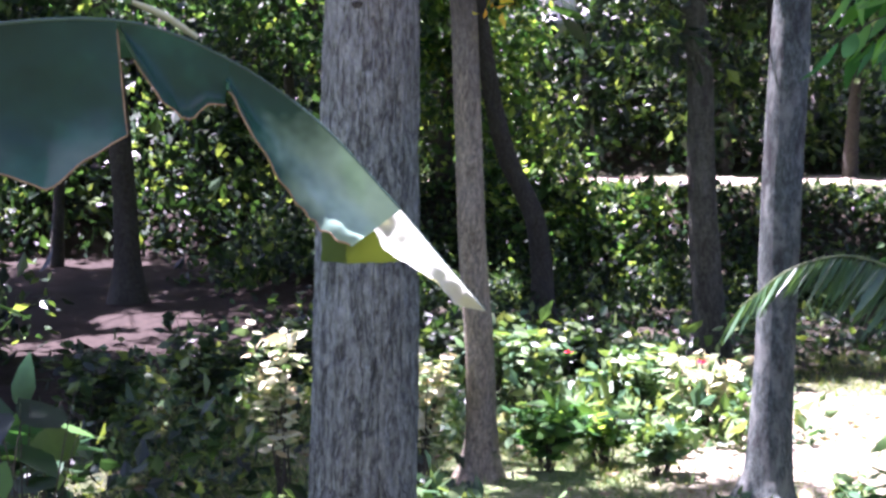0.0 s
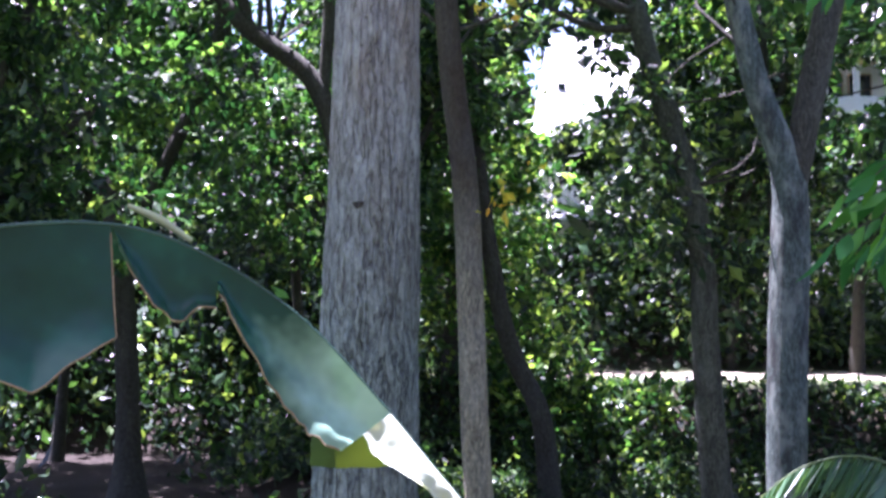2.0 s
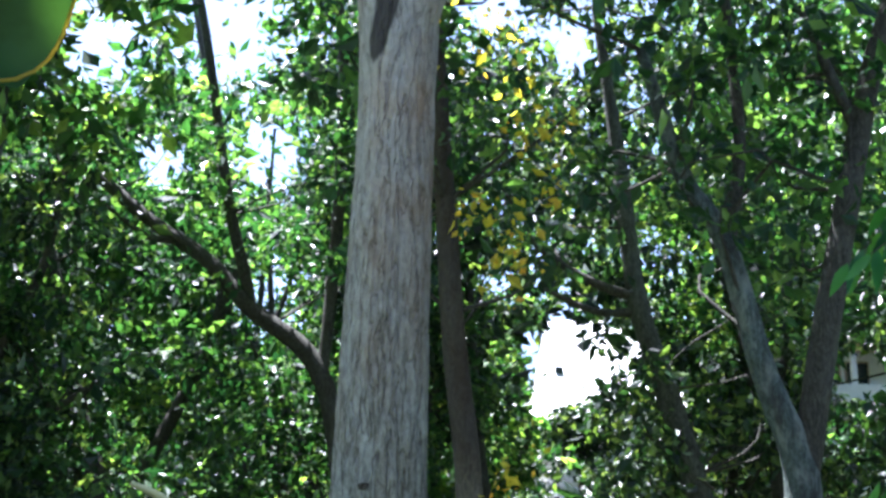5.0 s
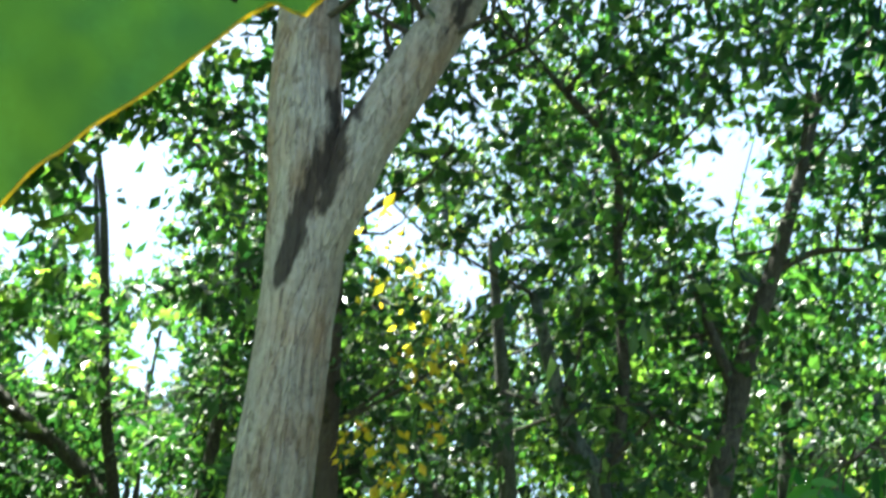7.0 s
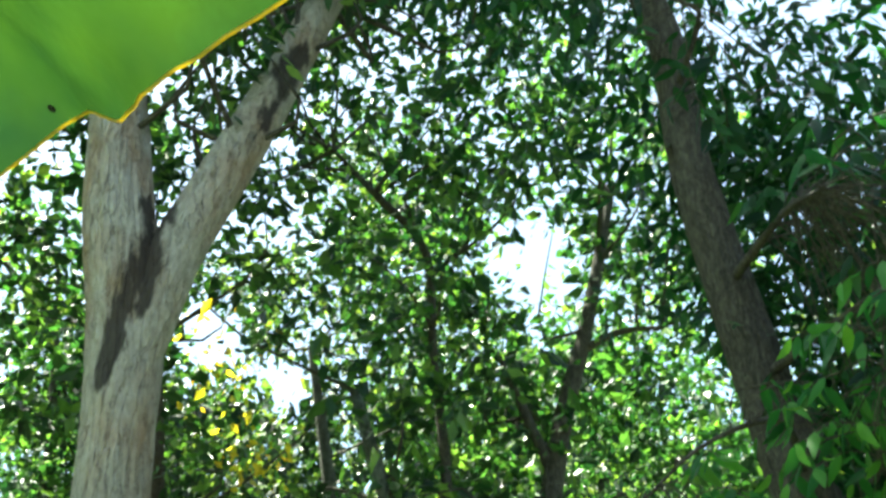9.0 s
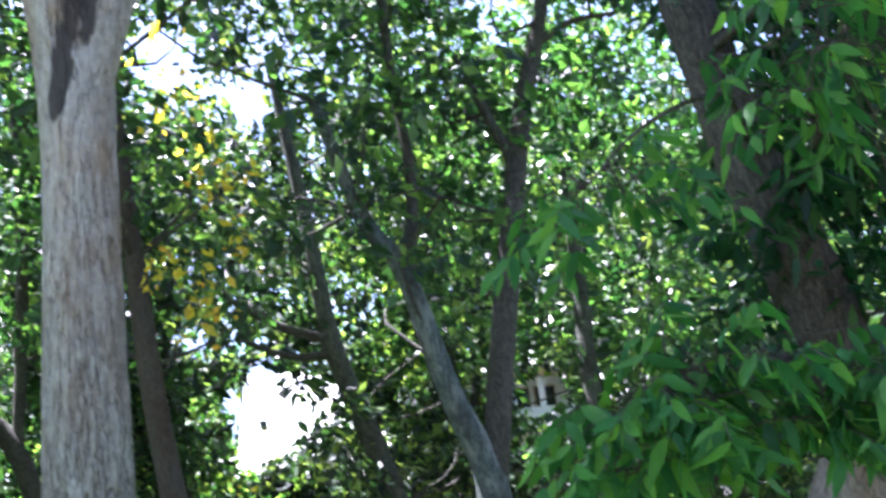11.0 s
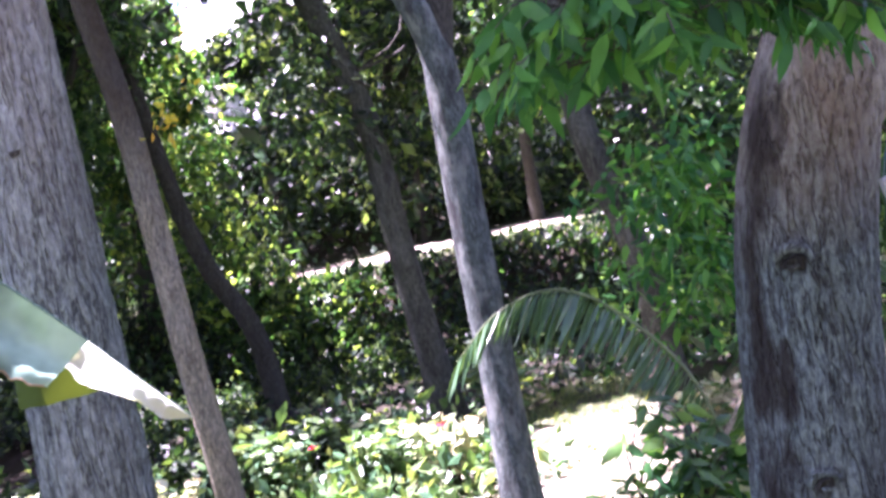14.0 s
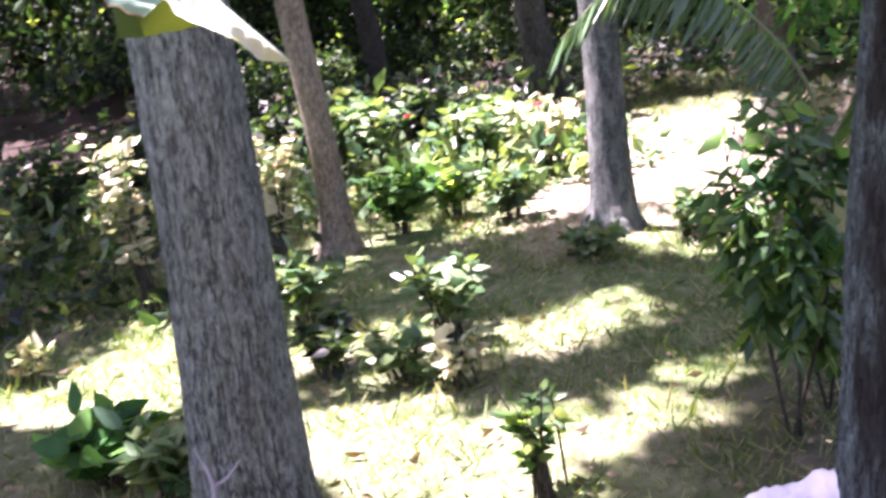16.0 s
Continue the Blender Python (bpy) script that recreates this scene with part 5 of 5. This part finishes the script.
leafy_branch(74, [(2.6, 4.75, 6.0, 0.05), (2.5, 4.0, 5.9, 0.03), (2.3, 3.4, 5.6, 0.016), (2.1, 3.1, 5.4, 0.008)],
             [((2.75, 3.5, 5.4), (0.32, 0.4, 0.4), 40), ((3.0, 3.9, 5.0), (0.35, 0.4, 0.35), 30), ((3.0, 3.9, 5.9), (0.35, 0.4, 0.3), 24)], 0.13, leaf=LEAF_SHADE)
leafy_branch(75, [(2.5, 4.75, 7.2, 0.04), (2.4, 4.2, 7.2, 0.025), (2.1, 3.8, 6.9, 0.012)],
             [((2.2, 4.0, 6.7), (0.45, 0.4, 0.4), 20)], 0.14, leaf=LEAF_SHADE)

leafy_branch(76, [(2.7, 4.75, 5.5, 0.05), (2.6, 4.0, 5.35, 0.03), (2.5, 3.4, 5.2, 0.016), (2.4, 3.0, 5.05, 0.008)],
             [((2.42, 3.15, 5.05), (0.2, 0.3, 0.3), 16), ((2.62, 3.6, 4.75), (0.25, 0.3, 0.2), 10), ((2.45, 3.1, 5.6), (0.2, 0.3, 0.15), 8)], 0.13)

# knot scars, resin runs and a painted patch of shade on the trunks
def resin(tree_ob, runs, rag=0.5, grain=14, gain=0.75):
    """Dark runs down the bark: each is (places, width at them), with a ragged edge."""
    for o in tree_ob.children:
        if o.name.split(".")[0] not in ("trunk", "limb"):
            continue
        v = np.array([w.co for w in o.data.vertices])
        mottle = np.array([noise.fractal(Vector((a * grain, b * grain, c * grain * 0.25)), 0.7, 2.2, 4) for a, b, c in v])
        dark = np.zeros(len(v))
        for places, wide in runs:
            line = spline([(*p, w) for p, w in zip(places, wide)], 40)
            d = np.linalg.norm(v[:, None, :] - line[None, :, :3], axis=2)
            k = np.argmin(d, axis=1)
            u = d[np.arange(len(v)), k] / line[k, 3]
            dark = np.maximum(dark, np.clip((1.15 - u + mottle * rag) * gain, 0, 0.88))
        at = o.data.attributes.new("resin", "FLOAT", "POINT")
        at.data.foreach_set("value", dark.astype(np.float32))


def scar(tree_ob, at, out, r, label, skin=None):
    """A healed branch hole: a small dark hollow with a pale lip under an arched brow of bark."""
    out = unit(np.array(out))
    side = unit(np.cross(out, (0, 0, 1.0)))
    up = np.cross(side, out)
    up = up * (1 if up[2] > 0 else -1)
    n = 28
    prof = [(1.3, -0.5), (1.0, 0.1), (0.8, 0.2), (0.55, 0.05), (0.3, -0.1), (0.01, -0.15)]
    v = []
    for k, (rr, h) in enumerate(prof):
        for j in range(n):
            a = 2 * math.pi * j / n
            wob = 1 + 0.5 * noise.noise(Vector((math.cos(a) * 1.3, math.sin(a) * 1.3, at[2] * 3 + k * 0.05)))
            v.append(np.array(at) + (side * math.cos(a) + up * math.sin(a) * 0.7) * r * rr * wob + out * h * r)
    i, j = np.meshgrid(np.arange(len(prof) - 1), np.arange(n), indexing="ij")
    a, b = i * n + j, i * n + (j + 1) % n
    hollow = part("knot_scar", raw_mesh("knot_scar", np.array(v), np.stack([a, b, b + n, a + n], -1).reshape(-1, 4), BARK_STAIN if skin else BARK_DARK, True), tree_ob, label)
    if skin:
        arc = [(*(np.array(at) + (side * math.cos(q) * 1.25 + up * math.sin(q)) * r * 1.5 - out * r * 0.45), r * (0.2 + 0.35 * math.sin(q))) for q in np.linspace(0.0, 3.14, 9)]
        part("bark_brow", limb_mesh("bark_brow", arc, BARK_NEAR, 40, 14, 0.35, at[2]), hollow)
        lip = [(*(np.array(at) + (side * math.cos(q) + up * math.sin(q) * 0.7) * r * 0.8 - out * r * 0.05), r * (0.1 - 0.18 * math.sin(q))) for q in np.linspace(-2.7, -0.4, 6)]
        part("lip", limb_mesh("lip", lip, skin, 20, 10, 0.2, at[2]), hollow, "pale healed lip of bark")


scar(T_NEAR, (2.6, 4.6, 2.53), (-0.6, -0.8, 0.05), 0.042, "dark knot scar under an arched brow of bark", BARK_PALE)
scar(T_NEAR, (2.545, 4.6, 1.6), (-0.45, -0.9, 0.0), 0.034, "dark knot scar under an arched brow of bark", BARK_NEAR)
scar(T_BIG, (-0.40, 5.965, 3.72), (-0.05, -1, 0), 0.02, "small dark knot")
resin(T_BIG, [([(-0.2, 6.08, 6.98), (-0.24, 6.02, 6.65), (-0.31, 6.0, 6.35), (-0.38, 6.01, 6.1), (-0.4, 6.02, 5.9)], (0.105, 0.1, 0.085, 0.065, 0.04)),
              ([(0.3, 6.03, 7.5), (0.42, 6.06, 7.8), (0.6, 6.1, 8.3)], (0.015, 0.06, 0.08))], 1.0, 12, 2.0)
# the last run paints shade low on the thick trunk's left side
resin(T_NEAR, [([(2.6, 4.61, 2.66), (2.59, 4.6, 2.58), (2.63, 4.58, 2.54)], (0.07, 0.06, 0.05)), ([(2.62, 4.58, 2.5), (2.72, 4.57, 2.42)], (0.03, 0.02)),
               ([(2.7, 4.76, 3.2), (2.61, 4.76, 2.85), (2.52, 4.8, 2.5), (2.48, 4.78, 2.2), (2.45, 4.78, 1.95)], (0.12, 0.09, 0.06, 0.06, 0.08)),
               ([(2.52, 4.68, 2.2), (2.5, 4.68, 2.05), (2.49, 4.68, 1.9)], (0.03, 0.06, 0.05)), ([(2.98, 4.6, 3.5), (3.0, 4.58, 3.35)], (0.09, 0.04)),
               ([(2.38, 4.75, 1.7), (2.34, 4.75, 0.9), (2.33, 4.75, 0.3)], (0.13, 0.16, 0.16))], 1.0, 9, 0.9)


# ---- plank, sheet, stump and palm ----
def box(bm, cx, cy, cz, sx, sy, sz, m=None):
    r = bmesh.ops.create_cube(bm, size=1, matrix=(m or Matrix()) @ Matrix.Translation((cx, cy, cz)) @ Matrix.Diagonal((sx, sy, sz, 1)))
    return r["verts"]


def bm_mesh(name, bm, material, bevel=0.0):
    if bevel:
        bmesh.ops.bevel(bm, geom=bm.edges[:], offset=bevel, segments=2, affect="EDGES")
    me = bpy.data.meshes.new(name)
    bm.to_mesh(me)
    bm.free()
    me.materials.append(material)
    return me


WOOD = plain_mat("weathered_wood", (0.22, 0.235, 0.25), 0.8, 0.35, 8, 0.4, (4, 4, 0.4))
bm = bmesh.new()
foot, head = Vector((3.62, 4.25, -0.02)), Vector((2.98, 4.42, 2.8))
axis = (head - foot)
box(bm, 0, 0, 0, 0.075, 0.05, axis.length, Matrix.Translation((foot + head) / 2) @ axis.to_track_quat("Z", "Y").to_matrix().to_4x4())
tagged(new("plank", bm_mesh("plank", bm, WOOD, 0.006)), "grey weathered plank leaning against the thick trunk", "plank")

SHEET = plain_mat("white_plastic_sheet", (0.78, 0.8, 0.84), 0.35, 0.06, 5, 0.5)
sx, sy = np.linspace(1.75, 3.3, 70), np.linspace(4.2, 5.3, 50)
X, Y = np.meshgrid(sx, sy)
Zs = np.array([0.14 * abs(noise.noise(Vector((a * 4, b * 4, 0)))) + 0.09 * abs(noise.noise(Vector((a * 11, b * 10, 4)))) for a, b in zip(X.ravel(), Y.ravel())]).reshape(X.shape)
edge = np.clip(np.minimum.reduce([X - 1.75, 3.3 - X, Y - 4.2, 5.3 - Y]) * 6, 0, 1)
Zs = 0.02 + (Zs + 0.1) * edge
X = X + 0.08 * np.sin(Y * 9)
Y = Y + 0.06 * np.sin(X * 7) - 0.05
ii, jj = np.meshgrid(np.arange(49), np.arange(69), indexing="ij")
qq = ii * 70 + jj
tagged(new("plastic_sheet", raw_mesh("plastic_sheet", np.stack([X, Y, Zs], -1).reshape(-1, 3), np.stack([qq, qq + 1, qq + 71, qq + 70], -1).reshape(-1, 4), SHEET, True)),
       "crumpled white plastic sheet lying on the ground", "sheet")

stump = shrub("sapling", "cut sapling stump with new yellow-green shoots", (1.03, 5.85), 401, 0.62, 0.2, LEAF_LIME, 0.12, 9, 8, category="sapling")
part("stump", limb_mesh("stump", [(1.05, 5.85, -0.05, 0.045), (1.04, 5.85, 0.15, 0.035), (1.0, 5.86, 0.3, 0.04), (0.98, 5.86, 0.36, 0.03)], BARK_DARK, 14, 10, 0.1, 5), stump)
dead = thing("dead_branch", "dry forked branch leaning on the tall tree", "branch", (-0.75, 5.75, 0))
part("stick", limb_mesh("stick", [(-0.66, 5.7, -0.03, 0.02), (-0.66, 5.72, 0.2, 0.018), (-0.6, 5.75, 0.42, 0.014), (-0.66, 5.8, 0.62, 0.006)], WOOD, 14, 8), dead)
part("stick", limb_mesh("stick", [(-0.6, 5.75, 0.42, 0.012), (-0.52, 5.76, 0.46, 0.009), (-0.45, 5.78, 0.53, 0.005)], WOOD, 8, 8), dead)

FROND_RIB = plain_mat("green_frond_stalk", (0.09, 0.14, 0.05), 0.5, 0.2)
FROND = leaf_mat("palm_leaflets", [(0.03, 0.09, 0.045), (0.045, 0.115, 0.055), (0.06, 0.14, 0.065), (0.09, 0.17, 0.08)], 0.35, 0.36, 0.4)
palm = thing("palm", "young palm with an arching frond of hanging leaflets", "palm", (3.3, 7.0, 0))
part("trunk", limb_mesh("trunk", [(3.3, 7.0, -0.05, 0.09), (3.3, 7.0, 0.3, 0.07), (3.28, 7.02, 0.7, 0.05), (3.26, 7.03, 1.1, 0.03)], PSEUDOSTEM, 20, 14, 0.05, 2), palm)


def frond(pts, seed, count, long):
    rng = np.random.default_rng(seed)
    part("frond_stalk", limb_mesh("frond_stalk", [(*p, r) for p, r in zip(pts, np.linspace(0.014, 0.003, len(pts)))], FROND_RIB, 30, 8), palm)
    s = spline(pts, count + 8)
    tan = unit(np.gradient(s, axis=0))
    for k in range(5, count + 7):
        u = (k - 5) / (count + 2)
        ln = long * (0.55 + 0.45 * math.sin(math.pi * min(1, u * 1.15 + 0.12)))
        for sg in (-1, 1):
            side = unit(np.cross(tan[k], (0, 0, 1.0))) * sg
            d = unit(side * (0.6 + 0.2 * rng.random()) + tan[k] * (0.3 + 1.4 * max(0.0, u - 0.55)) + np.array([-0.35 * (1 - u), 0, -0.7 - 0.2 * rng.random()]))
            part("leaflet", blades("leaflet", s[k][None], d[None], ln, FROND, rng, 0.095, 0.12, 0.3, 0.4, 0.5), palm)


frond([(3.26, 7.03, 1.1), (3.11, 7.15, 1.74), (2.77, 7.35, 2.22), (2.46, 7.47, 2.4), (2.11, 7.57, 2.33), (1.8, 7.62, 2.08)], 5, 84, 0.5)
frond([(3.28, 7.02, 1.1), (3.6, 7.0, 1.8), (4.1, 6.9, 2.2), (4.7, 6.8, 2.1)], 6, 40, 0.5)

# broad-leaved plants at the shaded side
shrub("banana_sucker", "young broad-leaved plant in deep shade", (-2.4, 7.3), 501, 1.7, 0.35, LEAF_DEEP, 0.55, 7, 2, width=0.42, droop=0.3, category="plant")
shrub("banana_sucker", "young broad-leaved plant in deep shade", (-2.75, 8.4), 502, 1.4, 0.4, LEAF_BROAD, 0.4, 7, 3, width=0.45, droop=0.3, category="plant")
shrub("slender_shrub", "thin shrub with a few bright leaves", (-1.5, 3.95), 503, 2.95, 0.22, LEAF_LIME, 0.16, 5, 5, width=0.45, droop=0.8)


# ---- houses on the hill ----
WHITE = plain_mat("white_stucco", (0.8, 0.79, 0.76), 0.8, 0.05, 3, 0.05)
ROOF = plain_mat("pale_metal_roof", (0.78, 0.78, 0.77), 0.5, 0.08, 4, 0.05)
TIMBER = plain_mat("tan_painted_timber", (0.5, 0.38, 0.27), 0.7, 0.12, 6, 0.05)
m_glass, gn, gl, gp = base("dark_window_glass", 0.08, 0.5)
gp.inputs["Base Color"].default_value = (0.02, 0.025, 0.03, 1)


def house_part(t, name, material, boxes, bevel=0.02, label=""):
    bm = bmesh.new()
    for b in boxes:
        box(bm, *b)
    return part(name, bm_mesh(name, bm, material, bevel), t, label)


hs = thing("house", "white two-storey house with balcony behind the trees", "house", (13.5, 38.5, 4.0))
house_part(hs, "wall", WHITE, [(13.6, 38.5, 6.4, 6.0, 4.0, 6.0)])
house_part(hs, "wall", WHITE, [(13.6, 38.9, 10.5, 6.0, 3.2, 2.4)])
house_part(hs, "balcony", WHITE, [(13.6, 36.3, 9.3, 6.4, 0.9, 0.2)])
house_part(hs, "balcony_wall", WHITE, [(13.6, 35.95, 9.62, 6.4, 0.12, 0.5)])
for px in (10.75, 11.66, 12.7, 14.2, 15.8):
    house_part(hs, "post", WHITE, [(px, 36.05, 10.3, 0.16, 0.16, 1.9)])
house_part(hs, "beam", TIMBER, [(13.6, 36.05, 10.95, 6.4, 0.2, 0.28)])
for px in (11.3, 12.15, 13.5, 15.0):
    w = house_part(hs, "window", TIMBER, [(px, 37.28, 10.4, 0.72, 0.08, 0.8)])
    house_part(w, "pane", m_glass, [(px, 37.22, 10.4, 0.6, 0.06, 0.66)], 0.005)
rf = bmesh.new()
rv = [rf.verts.new(p) for p in ((10.0, 35.4, 11.1), (17.2, 35.4, 11.1), (17.2, 41.5, 11.1), (10.0, 41.5, 11.1), (11.8, 38.4, 12.9), (15.4, 38.4, 12.9))]
for f in ((0, 1, 5, 4), (1, 2, 5), (2, 3, 4, 5), (3, 0, 4), (3, 2, 1, 0)):
    rf.faces.new([rv[k] for k in f])
part("roof", bm_mesh("roof", rf, ROOF), hs)

h2 = thing("house", "white house with broad pale sheet roof seen through leaves", "house", (4.2, 42.0, 4.0))
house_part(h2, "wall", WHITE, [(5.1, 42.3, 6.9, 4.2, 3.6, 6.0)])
rf = bmesh.new()
rv = [rf.verts.new(p) for p in ((2.75, 39.7, 9.75), (7.6, 39.7, 9.75), (7.6, 45.2, 9.75), (2.75, 45.2, 9.75), (3.35, 42.4, 13.1), (7.0, 42.4, 13.1))]
for f in ((0, 1, 5, 4), (2, 3, 4, 5), (3, 0, 4), (1, 2, 5), (3, 2, 1, 0)):
    rf.faces.new([rv[k] for k in f])
part("roof", bm_mesh("roof", rf, ROOF), h2)
# dark box added to the slope for a small dark mark
roof_box = house_part(h2, "roof_vent", m_glass, [(3.62, 40.7, 11.05, 0.26, 0.2, 0.24)], 0.01, "small dark box on the roof slope")
for nm, q in (("porch_roof", ((2.3, 38.6, 9.05), (4.4, 38.6, 9.05), (4.4, 40.45, 10.3), (3.1, 40.45, 10.3))), ("shed_roof", ((2.9, 37.4, 6.5), (5.4, 37.4, 6.5), (5.4, 39.6, 7.7), (3.2, 39.6, 7.7)))):
    rf = bmesh.new()
    lo = [rf.verts.new((a, b, c - 0.06)) for a, b, c in q]
    hi = [rf.verts.new(p) for p in q]
    rf.faces.new(hi)
    rf.faces.new(lo[::-1])
    for k in range(4):
        rf.faces.new((lo[k], lo[(k + 1) % 4], hi[(k + 1) % 4], hi[k]))
    part(nm, bm_mesh(nm, rf, ROOF), h2, "pale sheet-metal lean-to roof")
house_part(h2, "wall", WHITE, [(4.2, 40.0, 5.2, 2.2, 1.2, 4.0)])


# ---- small things in the beds ----
PETAL = plain_mat("red_petal", (0.55, 0.02, 0.05), 0.5, 0.15)
for fx, fy, fz in ((2.75, 13.35, 0.72), (1.35, 13.5, 0.8)):
    fl = thing("hibiscus_flower", "small red flower among pale leaves", "flower", (fx, fy, fz), "red flowers")
    rng_f = np.random.default_rng(int(fx * 10))
    for k in range(5):
        a = k * 1.2566
        part("petal", blades("petal", np.array([[fx, fy, fz]]), unit(np.array([[math.cos(a), math.sin(a) - 0.3, 0.35]])), 0.06, PETAL, rng_f, 0.7, 0.2), fl)
    part("stalk", limb_mesh("stalk", [(fx, fy, fz - 0.5, 0.005), (fx + 0.01, fy, fz - 0.2, 0.004), (fx, fy, fz + 0.01, 0.003)], BARK_DARK, 6, 6), fl)
